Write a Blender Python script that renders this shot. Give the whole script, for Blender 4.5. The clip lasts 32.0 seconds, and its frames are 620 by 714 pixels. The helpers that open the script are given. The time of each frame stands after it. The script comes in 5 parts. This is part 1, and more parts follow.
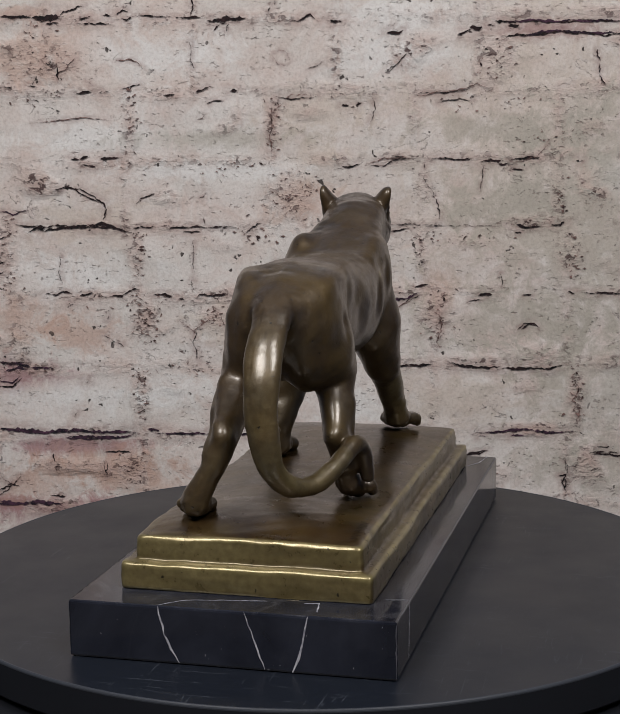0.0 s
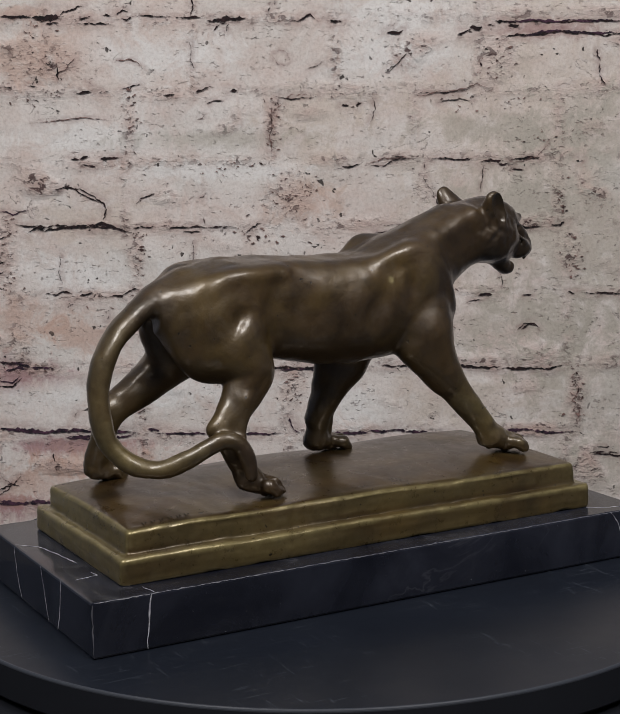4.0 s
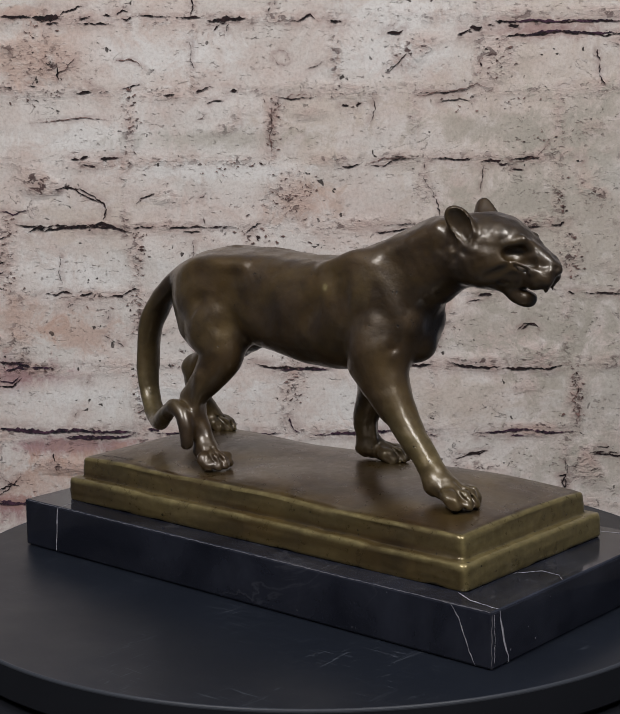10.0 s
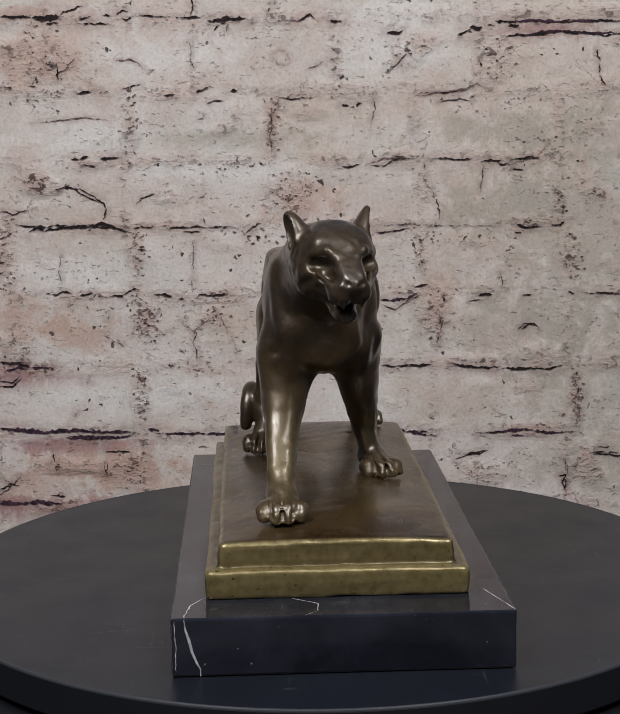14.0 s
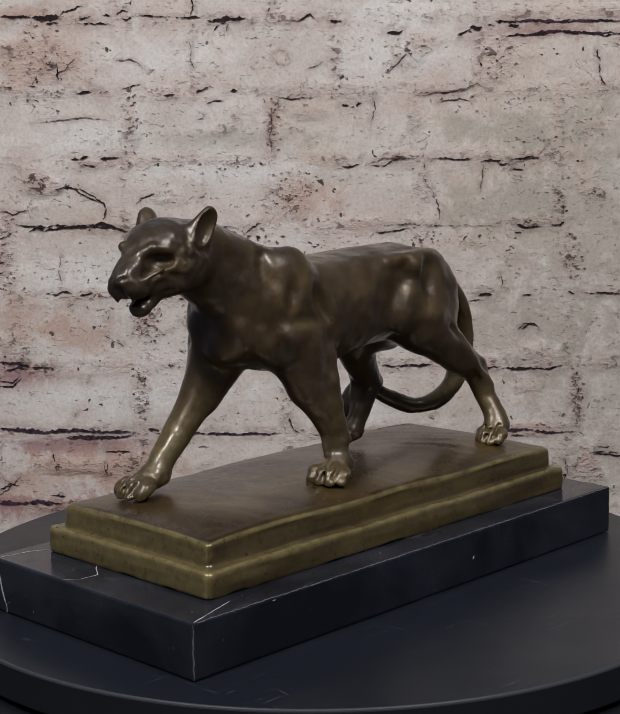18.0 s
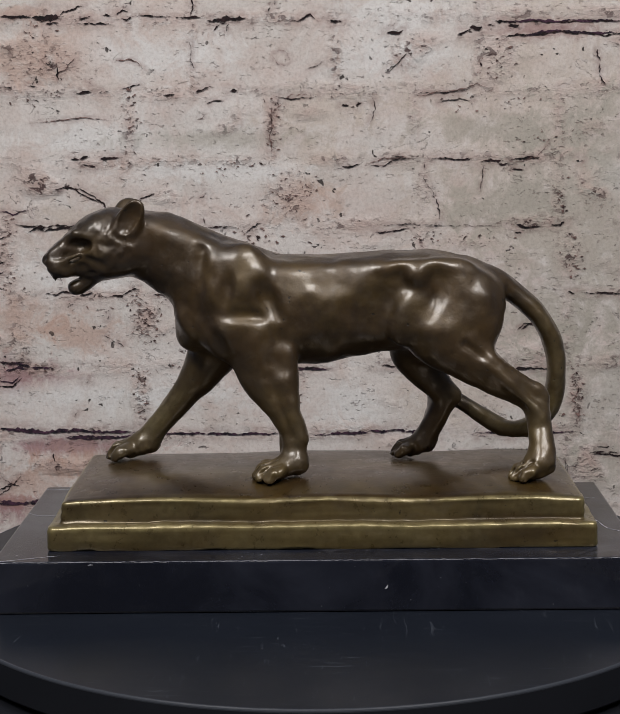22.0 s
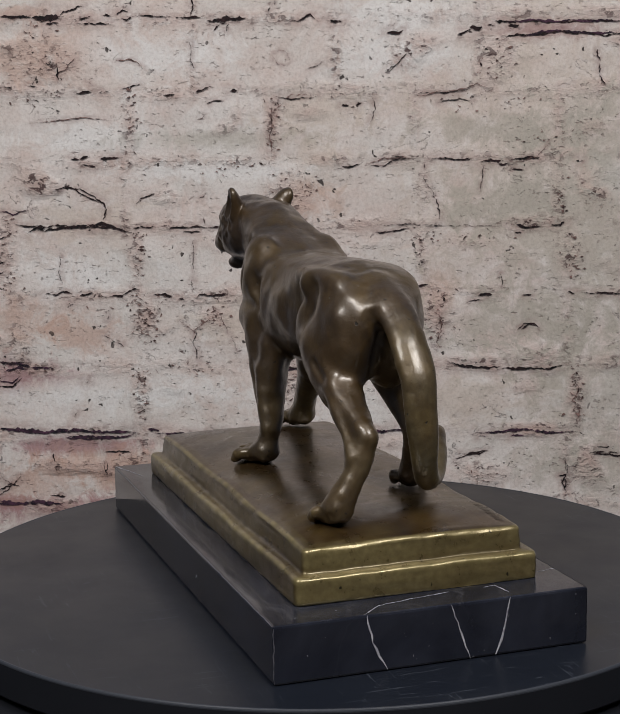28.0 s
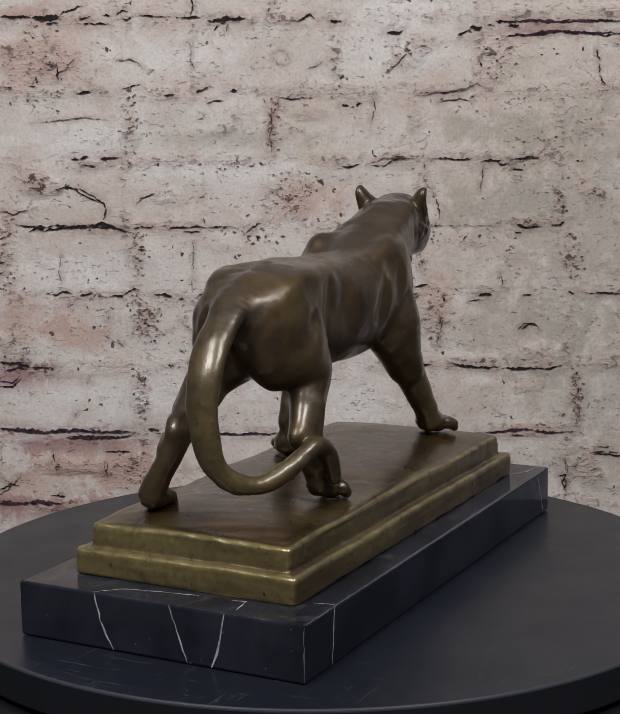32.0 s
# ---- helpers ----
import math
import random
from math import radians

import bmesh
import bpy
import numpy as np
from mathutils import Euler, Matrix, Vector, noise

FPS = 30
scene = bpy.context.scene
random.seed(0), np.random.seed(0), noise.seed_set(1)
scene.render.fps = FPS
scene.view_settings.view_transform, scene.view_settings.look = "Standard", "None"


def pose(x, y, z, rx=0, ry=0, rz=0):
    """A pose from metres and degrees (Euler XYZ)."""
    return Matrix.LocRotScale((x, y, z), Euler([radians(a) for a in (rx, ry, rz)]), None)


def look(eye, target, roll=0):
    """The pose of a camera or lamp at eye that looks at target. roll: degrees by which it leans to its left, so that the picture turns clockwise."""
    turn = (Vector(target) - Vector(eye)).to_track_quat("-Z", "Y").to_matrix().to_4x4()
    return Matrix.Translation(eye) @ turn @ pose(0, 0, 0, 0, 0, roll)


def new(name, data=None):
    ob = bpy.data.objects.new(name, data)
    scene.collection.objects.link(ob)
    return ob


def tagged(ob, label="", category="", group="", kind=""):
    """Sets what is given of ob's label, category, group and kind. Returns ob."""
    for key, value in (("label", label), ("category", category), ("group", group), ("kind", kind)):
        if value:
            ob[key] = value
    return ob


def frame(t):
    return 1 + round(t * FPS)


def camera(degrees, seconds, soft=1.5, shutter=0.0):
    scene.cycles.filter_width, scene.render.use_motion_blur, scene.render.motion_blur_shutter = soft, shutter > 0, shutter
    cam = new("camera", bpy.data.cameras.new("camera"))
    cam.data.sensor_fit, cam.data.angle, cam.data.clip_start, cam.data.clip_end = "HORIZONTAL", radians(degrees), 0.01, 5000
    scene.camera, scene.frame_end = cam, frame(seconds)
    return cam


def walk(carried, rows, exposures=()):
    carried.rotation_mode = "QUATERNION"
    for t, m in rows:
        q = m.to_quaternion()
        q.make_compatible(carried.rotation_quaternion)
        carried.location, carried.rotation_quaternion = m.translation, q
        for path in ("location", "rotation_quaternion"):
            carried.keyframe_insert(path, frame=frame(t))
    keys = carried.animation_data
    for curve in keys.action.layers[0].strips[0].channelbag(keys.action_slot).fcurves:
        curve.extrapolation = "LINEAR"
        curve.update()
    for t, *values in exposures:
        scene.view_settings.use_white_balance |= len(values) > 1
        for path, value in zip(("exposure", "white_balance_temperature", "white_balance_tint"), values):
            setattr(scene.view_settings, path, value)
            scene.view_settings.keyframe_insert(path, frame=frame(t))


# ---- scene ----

# ---------------------------------------------------------------- camera
EYE = (0.0, -0.836, 0.2558)
AIM = (-0.0047, 0.0, 0.1186)
cam = camera(22.70, 32.0, soft=0.95)
walk(cam, [(0.0, look(EYE, AIM, -0.80)), (32.0, look(EYE, AIM, -0.80))])

TURN_AT_START, TURN_PER_SECOND = 75.816, -11.658


# ---------------------------------------------------------------- light
world = bpy.data.worlds.new("world")
scene.world = world
world.use_nodes = True
world.node_tree.nodes["Background"].inputs["Color"].default_value = (0.55, 0.6, 0.7, 1)
world.node_tree.nodes["Background"].inputs["Strength"].default_value = 0.05


def area_lamp(name, eye, target, sx, sy, watts, colour):
    data = bpy.data.lights.new(name, "AREA")
    data.shape, data.size, data.size_y, data.energy, data.color = "RECTANGLE", sx, sy, watts, colour
    ob = new(name, data)
    ob.matrix_world = look(eye, target)
    return ob


area_lamp("studio_lamp", (-0.70, -0.98, 1.45), (-0.06, 0.15, 0.1), 0.68, 0.5, 21.0, (1.0, 0.965, 0.935))
area_lamp("studio_lamp", (0.70, -0.98, 1.45), (0.0, 0.15, 0.1), 0.68, 0.5, 19.8, (1.0, 0.965, 0.935))


# ---------------------------------------------------------------- materials
class Nodes:
    """A small shorthand for node materials."""

    def __init__(self, name, rough=0.5, metal=0.0, colour=(0.5, 0.5, 0.5)):
        self.mat = bpy.data.materials.new(name)
        self.mat.use_nodes = True
        self.tree = self.mat.node_tree
        self.bsdf = self.tree.nodes["Principled BSDF"]
        self.put("Roughness", rough)
        self.put("Metallic", metal)
        self.put("Base Color", (*colour, 1))

    def put(self, socket, value):
        if hasattr(value, "is_output"):
            self.tree.links.new(value, self.bsdf.inputs[socket])
        else:
            self.bsdf.inputs[socket].default_value = value

    def node(self, kind, **sockets):
        n = self.tree.nodes.new(kind)
        for key, value in sockets.items():
            self.feed(n, key.replace("_", " "), value)
        return n

    def feed(self, n, key, value):
        socket = n.inputs[int(key) if key.isdigit() else key]
        if hasattr(value, "is_output"):
            self.tree.links.new(value, socket)
        else:
            socket.default_value = value

    def coords(self, kind="Object", scale=(1, 1, 1)):
        n = self.node("ShaderNodeTexCoord")
        m = self.node("ShaderNodeMapping", Vector=n.outputs[kind], Scale=scale)
        return m.outputs[0]

    def noise(self, vec, scale, detail=4.0, rough=0.55, distort=0.0):
        n = self.node("ShaderNodeTexNoise", Vector=vec, Scale=scale, Detail=detail, Roughness=rough, Distortion=distort)
        return n.outputs[0]

    def ramp(self, fac, *stops):
        n = self.node("ShaderNodeValToRGB", Fac=fac)
        e = n.color_ramp.elements
        while len(e) < len(stops):
            e.new(0.5)
        for el, (p, c) in zip(e, stops):
            el.position = p
            el.color = (c, c, c, 1) if isinstance(c, (int, float)) else (*c, 1)
        return n.outputs[0]

    def mix(self, fac, a, b, blend="MIX"):
        n = self.node("ShaderNodeMix")
        n.data_type, n.blend_type = "RGBA", blend
        for i, v in ((0, fac), (6, a), (7, b)):
            if hasattr(v, "is_output"):
                self.tree.links.new(v, n.inputs[i])
            elif i == 0:
                n.inputs[i].default_value = v
            else:
                n.inputs[i].default_value = (*v, 1)
        return n.outputs[2]

    def math(self, op, a, b=0.0):
        n = self.node("ShaderNodeMath")
        n.operation = op
        self.feed(n, "0", a)
        self.feed(n, "1", b)
        return n.outputs[0]

    def bump(self, height, strength=0.3, distance=0.001):
        n = self.node("ShaderNodeBump", Height=height, Strength=strength, Distance=distance)
        self.put("Normal", n.outputs[0])


def bronze_material(name, low, high, relief_strength, metal, even, wax):
    m = Nodes(name, 0.36, metal)
    m.put("IOR", 1.6)
    m.put("Coat Roughness", 0.23)
    v = m.coords()
    wear = m.node("ShaderNodeAttribute")
    wear.attribute_name = "wear"
    big = m.noise(v, 34, 6, 0.65, 0.6)
    mid = m.noise(v, 85, 6, 0.7, 0.4)
    fine = m.noise(v, 260, 5, 0.65)
    brown = m.mix(m.ramp(big, (0.36, 0), (0.66, 1)), (0.030, 0.0166, 0.0068), (0.067, 0.0378, 0.0125))
    olive = m.math("MULTIPLY", m.ramp(m.noise(v, 21, 5, 0.6, 0.5), (0.48, 0), (0.66, 1)), 0.48)
    brown = m.mix(olive, brown, (0.122, 0.078, 0.020))
    dull = m.math("MULTIPLY", m.ramp(m.noise(v, 55, 6, 0.75, 0.8), (0.53, 0), (0.66, 1)), 0.26)
    brown = m.mix(dull, brown, (0.086, 0.067, 0.049))
    brown = m.mix(m.ramp(mid, (0.30, 0.35), (0.44, 0)), brown, (0.016, 0.011, 0.007))
    gold = m.mix(m.ramp(fine, (0.3, 0.8 * (even - 0.4)), (0.7, 1)), (0.125, 0.097, 0.038), (0.265, 0.217, 0.098))
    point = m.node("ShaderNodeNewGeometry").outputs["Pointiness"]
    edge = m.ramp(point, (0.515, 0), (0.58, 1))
    # creases darkened by pointiness: shade painted in along with dark patina
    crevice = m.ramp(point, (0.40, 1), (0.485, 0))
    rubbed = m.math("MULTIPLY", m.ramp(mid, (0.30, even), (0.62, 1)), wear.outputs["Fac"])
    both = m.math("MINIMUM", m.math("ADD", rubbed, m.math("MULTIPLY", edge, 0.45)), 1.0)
    pits = m.ramp(m.noise(v, 300, 2, 0.5), (0.715, 0), (0.75, 0.85))
    dark = m.math("MULTIPLY", m.math("MAXIMUM", m.math("MULTIPLY", wear.outputs["Fac"], -1.0), 0.0), m.ramp(mid, (0.35, 1.0), (0.70, 0.55)))
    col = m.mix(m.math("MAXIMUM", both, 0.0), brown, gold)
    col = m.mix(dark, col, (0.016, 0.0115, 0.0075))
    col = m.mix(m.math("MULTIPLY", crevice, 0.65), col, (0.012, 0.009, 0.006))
    m.put("Base Color", m.mix(pits, col, (0.010, 0.008, 0.006)))
    rough = m.math("ADD", m.math("MULTIPLY", mid, 0.6), m.math("MULTIPLY", fine, 0.4))
    rough = m.math("ADD", m.ramp(rough, (0.34, low), (0.66, high)), m.math("MULTIPLY", dull, 0.25))
    m.put("Roughness", rough)
    m.put("Coat Weight", m.ramp(m.noise(v, 62, 6, 0.7, 0.6), (0.36, 0.2 * wax), (0.60, wax)))
    m.put("Coat IOR", 1.58)
    height = m.math("ADD", m.math("MULTIPLY", m.noise(v, 560, 3), 0.25), m.math("MULTIPLY", mid, 1.0))
    m.bump(m.math("SUBTRACT", height, m.math("MULTIPLY", pits, 0.7)), relief_strength, 0.0008)
    return m.mat


def signature_material():
    return Nodes("engraved_dark_bronze", 0.6, 0.6, (0.03, 0.022, 0.014)).mat


def marble_material():
    m = Nodes("black_marble", 0.10)
    v = m.coords()
    cloud = m.ramp(m.noise(v, 14, 6, 0.6, 0.6), (0.42, 0), (0.75, 1))
    vein = m.math("ABSOLUTE", m.math("SUBTRACT", m.noise(v, 9, 6, 0.55, 1.2), 0.5))
    thin = m.ramp(vein, (0.0, 1), (0.012, 0))
    thin = m.math("MULTIPLY", thin, m.ramp(m.noise(v, 6, 2), (0.58, 0), (0.74, 0.10)))
    base = m.mix(cloud, (0.008, 0.009, 0.0145), (0.026, 0.029, 0.042))
    specks = m.ramp(m.noise(v, 420, 2, 0.5), (0.735, 0), (0.77, 0.5))
    both = m.math("MAXIMUM", thin, specks)
    dusty = m.math("MULTIPLY", m.ramp(m.noise(v, 30, 6, 0.75, 1.0), (0.56, 0), (0.70, 1)), 0.30)
    up = m.node("ShaderNodeSeparateXYZ", Vector=m.node("ShaderNodeNewGeometry").outputs["Normal"]).outputs["Z"]
    dusty = m.math("MULTIPLY", dusty, m.math("MAXIMUM", up, 0.12))
    base = m.mix(dusty, base, (0.13, 0.13, 0.145))
    m.put("Base Color", m.mix(both, base, (0.30, 0.30, 0.34)))
    m.put("Roughness", m.ramp(m.noise(v, 38, 6, 0.7, 0.8), (0.40, 0.06), (0.68, 0.19)))
    m.bump(m.noise(v, 300, 3), 0.03, 0.0004)
    return m.mat


def vein_material():
    m = Nodes("white_marble_vein", 0.25)
    v = m.coords()
    m.put("Base Color", m.mix(m.ramp(m.noise(v, 260, 4), (0.3, 0), (0.66, 1)), (0.16, 0.16, 0.20), (0.52, 0.52, 0.57)))
    return m.mat


def platter_material():
    m = Nodes("black_satin_plastic", 0.34)
    m.put("IOR", 1.36)
    v = m.coords()
    dust = m.ramp(m.noise(v, 900, 2, 0.5), (0.74, 0), (0.80, 0.5))
    scr = m.noise(m.coords(scale=(14, 160, 1)), 3, 4, 0.6, 0.8)
    scr2 = m.noise(m.coords(scale=(120, 18, 1)), 2.4, 4, 0.6, 0.8)
    scratch = m.math("MULTIPLY", m.ramp(m.math("MAXIMUM", scr, scr2), (0.62, 0), (0.72, 1)), m.ramp(m.noise(v, 12, 3), (0.42, 0), (0.60, 1)))
    base = m.mix(m.noise(v, 10, 5), (0.0068, 0.0085, 0.0132), (0.0115, 0.0146, 0.0225))
    m.put("Base Color", m.mix(m.math("ADD", m.math("MULTIPLY", scratch, 0.30), m.math("MULTIPLY", dust, 0.3)), base, (0.16, 0.18, 0.22)))
    m.put("Roughness", m.ramp(m.noise(v, 22, 5), (0.3, 0.30), (0.7, 0.40)))
    m.bump(m.noise(v, 1500, 2), 0.04, 0.0003)
    return m.mat


def side_material():
    m = Nodes("black_plastic_side", 0.55)
    m.put("IOR", 1.3)
    m.put("Base Color", m.mix(m.noise(m.coords(), 30, 5, 0.6), (0.007, 0.008, 0.011), (0.011, 0.012, 0.016)))
    m.bump(m.noise(m.coords(), 900, 2), 0.05, 0.0003)
    return m.mat


def dark_gap_material():
    return Nodes("gap_shade_black", 0.85, 0.0, (0.006, 0.006, 0.006)).mat


WARM_STAINS = ((-0.275, 0.306, 0.085, 0.036, 'rust'), (-0.3, 0.35, 0.06, 0.012, 'rust'), (0.0, 0.25, 0.075, 0.03, 'tan'), (-0.245, 0.022, 0.042, 0.026, 'rust'),
           (-0.31, -0.02, 0.07, 0.02, 'plum'), (-0.26, -0.097, 0.11, 0.012, 'plum'), (-0.33, -0.158, 0.09, 0.012, 'plum'), (0.235, 0.326, 0.07, 0.012, 'plum'),
           (0.128, 0.058, 0.024, 0.034, 'rust'), (-0.235, 0.14, 0.08, 0.03, 'tan'), (0.16, -0.05, 0.11, 0.034, 'tan'), (-0.07, 0.032, 0.08, 0.026, 'tan'),
           (0.0, 0.2, 0.04, 0.03, 'tan'), (-0.01, 0.155, 0.04, 0.028, 'rust'), (-0.2, -0.13, 0.07, 0.03, 'rust'), (0.25, 0.2, 0.2, 0.2, 'tan'),
           (-0.27, -0.165, 0.10, 0.022, 'plum'), (-0.22, -0.115, 0.12, 0.022, 'rust'), (-0.31, 0.045, 0.05, 0.03, 'rust'), (-0.3, -0.135, 0.06, 0.03, 'rust'))
# white and ash patches; the broad ash ones darken the right side
ASH_WHITE_PATCHES = ((0.2, 0.228, 0.13, 0.02, 'ash'), (0.2, 0.03, 0.16, 0.04, 'ash'), (0.3, -0.12, 0.12, 0.04, 'ash'), (-0.16, 0.306, 0.1, 0.03, 'white'),
           (-0.225, 0.224, 0.1, 0.016, 'white'), (-0.1, 0.19, 0.15, 0.012, 'white'), (0.09, 0.345, 0.08, 0.03, 'white'), (-0.26, -0.045, 0.09, 0.022, 'white'),
           (-0.12, -0.04, 0.08, 0.026, 'white'), (0.08, 0.3, 0.08, 0.02, 'white'), (-0.24, 0.083, 0.08, 0.026, 'white'), (-0.1, 0.222, 0.12, 0.012, 'ash'),
           (0.33, 0.18, 0.06, 0.03, 'white'), (0.2, 0.15, 0.08, 0.03, 'ash'), (0.04, -0.06, 0.04, 0.03, 'white'), (0.27, 0.11, 0.15, 0.15, 'ash'),
           (0.3, -0.05, 0.13, 0.1, 'ash'), (0.3, 0.22, 0.09, 0.05, 'ash'))


def limewash_material(name, pale, per_piece):
    m = Nodes(name, 0.88)
    v = m.node("ShaderNodeNewGeometry").outputs["Position"]
    flat = m.node("ShaderNodeMapping", Vector=v, Scale=(1, 1, 1.5)).outputs[0]
    cloud = m.noise(v, 17, 7, 0.70, 0.8)
    col = m.mix(m.math("MULTIPLY", m.ramp(cloud, (0.44, 0), (0.64, 1)), 0.75), pale, (0.62, 0.505, 0.465))
    col = m.mix(m.math("MULTIPLY", m.ramp(m.noise(flat, 8, 5, 0.6), (0.46, 0), (0.64, 1)), 0.5), col, (0.64, 0.63, 0.605))
    if per_piece:
        info = m.node("ShaderNodeObjectInfo")
        col = m.mix(m.math("MULTIPLY", info.outputs["Random"], 0.20), col, (0.70, 0.58, 0.52))
    ragged = m.noise(v, 38, 6, 0.72, 0.8)
    tints = {"rust": (0.55, 0.365, 0.295), "tan": (0.60, 0.515, 0.450), "plum": (0.38, 0.20, 0.22), "ash": (0.46, 0.43, 0.38), "white": (0.815, 0.812, 0.812)}
    for x, z, rx, rz, tint in WARM_STAINS + ASH_WHITE_PATCHES:
        near = m.node("ShaderNodeMapping", Vector=v, Scale=(1 / rx, 0, 1 / rz), Location=(-x / rx, 0, -z / rz)).outputs[0]
        length = m.node("ShaderNodeVectorMath")
        length.operation = "LENGTH"
        m.feed(length, "0", near)
        reach = m.math("ADD", length.outputs["Value"], m.math("MULTIPLY", m.math("SUBTRACT", ragged, 0.5), 3.6))
        amount = {"white": 0.75, "rust": 0.62, "plum": 0.8}.get(tint, 0.6)
        col = m.mix(m.ramp(reach, (0.25, amount), (1.25, 0)), col, tints[tint])
    grain = m.noise(v, 300, 5, 0.7)
    col = m.mix(0.42, col, m.ramp(grain, (0.28, (0.50, 0.44, 0.42)), (0.55, (1.0, 0.99, 0.98))), "MULTIPLY")
    # brown-red dirt that has crept out of the crevices
    dirt = m.node("ShaderNodeAttribute")
    dirt.attribute_name = "dirt"
    crept = m.math("MULTIPLY", dirt.outputs["Fac"], m.ramp(m.noise(flat, 95, 5, 0.7, 0.4), (0.40, 0.10), (0.60, 1.0)))
    col = m.mix(m.math("MULTIPLY", crept, 0.62), col, (0.27, 0.165, 0.155))
    # flaked places, where the wash has broken into small curled edges
    rough = m.node("ShaderNodeAttribute")
    rough.attribute_name = "flaked"
    flaked = rough.outputs["Fac"]
    curls = m.noise(flat, 115, 4, 0.6, 0.25)
    lines = m.ramp(curls, (0.545, 0), (0.60, 1))
    broken = m.ramp(m.noise(v, 60, 3, 0.6), (0.42, 0), (0.52, 1))
    hair = m.ramp(m.math("ABSOLUTE", m.math("SUBTRACT", m.noise(flat, 26, 5, 0.6, 1.0), 0.5)), (0.0, 1), (0.0065, 0))
    hair = m.math("MULTIPLY", hair, m.ramp(m.noise(v, 30, 4, 0.65), (0.60, 0), (0.68, 0.7)))
    lines = m.math("MULTIPLY", m.math("MULTIPLY", lines, broken), flaked)
    col = m.mix(m.math("MULTIPLY", flaked, m.ramp(ragged, (0.38, 0.0), (0.60, 0.75))), col, (0.50, 0.355, 0.315))
    lines = m.math("MAXIMUM", lines, hair)
    col = m.mix(m.math("MULTIPLY", lines, 0.92), col, (0.075, 0.040, 0.040))
    pits = m.math("MULTIPLY", m.ramp(m.noise(v, 105, 2, 0.5, 0.3), (0.70, 0), (0.73, 1)), m.ramp(m.noise(v, 15, 3), (0.44, 0), (0.54, 1)))
    col = m.mix(m.math("MULTIPLY", pits, 0.92), col, (0.035, 0.025, 0.024))
    # scattered short flecks of bare brick
    fleck = m.noise(m.node("ShaderNodeMapping", Vector=v, Scale=(1, 1, 1.9)).outputs[0], 150, 3, 0.6, 0.2)
    patches = m.ramp(m.noise(flat, 13, 4, 0.65), (0.40, 0.0), (0.62, 1))
    flecks = m.math("MULTIPLY", m.ramp(fleck, (0.625, 0), (0.69, 1)), patches)
    col = m.mix(m.math("MULTIPLY", flecks, 0.40), col, (0.22, 0.125, 0.115))
    m.put("Base Color", col)
    height = m.math("ADD", m.math("MULTIPLY", grain, 0.22), m.math("MULTIPLY", m.noise(v, 70, 5, 0.6, 0.5), 0.5))
    height = m.math("ADD", height, m.math("MULTIPLY", m.math("MULTIPLY", curls, flaked), 3.0))
    m.bump(m.math("SUBTRACT", height, m.math("ADD", m.math("ADD", pits, flecks), lines)), 0.75, 0.002)
    return m.mat


def crack_material(name, deep, shallow):
    m = Nodes(name, 0.95)
    v = m.coords()
    m.put("Base Color", m.mix(m.ramp(m.noise(v, 140, 4), (0.38, 0), (0.68, 1)), deep, shallow))
    return m.mat


def plain_material(name, colour, rough=0.9):
    m = Nodes(name, rough)
    v = m.coords()
    m.put("Base Color", m.mix(m.noise(v, 5, 6, 0.6), colour, tuple(c * 0.82 for c in colour)))
    m.bump(m.noise(v, 180, 4), 0.15, 0.002)
    return m.mat


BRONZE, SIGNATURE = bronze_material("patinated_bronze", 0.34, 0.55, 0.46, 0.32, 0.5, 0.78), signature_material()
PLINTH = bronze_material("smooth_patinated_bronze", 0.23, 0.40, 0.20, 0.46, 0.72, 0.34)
MARBLE, VEIN = marble_material(), vein_material()
WORN_GLINT = Nodes("worn_marble_glint", 0.4, 0.0, (0.085, 0.085, 0.10)).mat
PLATTER, GAP = platter_material(), dark_gap_material()
RIM = side_material()
RIM_GLINT = Nodes("grey_rim_glint", 0.28, 0.0, (0.036, 0.040, 0.050)).mat
BRICK = limewash_material("limewashed_brick", (0.750, 0.712, 0.695), True)
MORTAR = limewash_material("limewashed_mortar", (0.755, 0.722, 0.706), False)
CRACK = crack_material("dark_crevice", (0.004, 0.003, 0.004), (0.035, 0.016, 0.018))
PURPLE = crack_material("purple_stained_crevice", (0.008, 0.005, 0.012), (0.085, 0.035, 0.065))
CHIPS = crack_material("brown_chips", (0.035, 0.02, 0.02), (0.30, 0.19, 0.17))
PLASTER = plain_material("grey_plaster", (0.17, 0.20, 0.27))
DARK_PLASTER = plain_material("deeper_grey_plaster", (0.14, 0.16, 0.21))
CEILING = plain_material("white_ceiling_paint", (0.7, 0.7, 0.7))
TABLE = plain_material("black_laminate", (0.04, 0.04, 0.045), 0.5)
FLOORING = plain_material("grey_flooring", (0.26, 0.27, 0.30), 0.6)


# ---------------------------------------------------------------- mesh helpers
def mesh_from(name, verts, faces, material, smooth=False):
    me = bpy.data.meshes.new(name)
    me.from_pydata(verts, [], faces)
    me.materials.append(material)
    if smooth:
        me.shade_smooth()
    me.update()
    return me


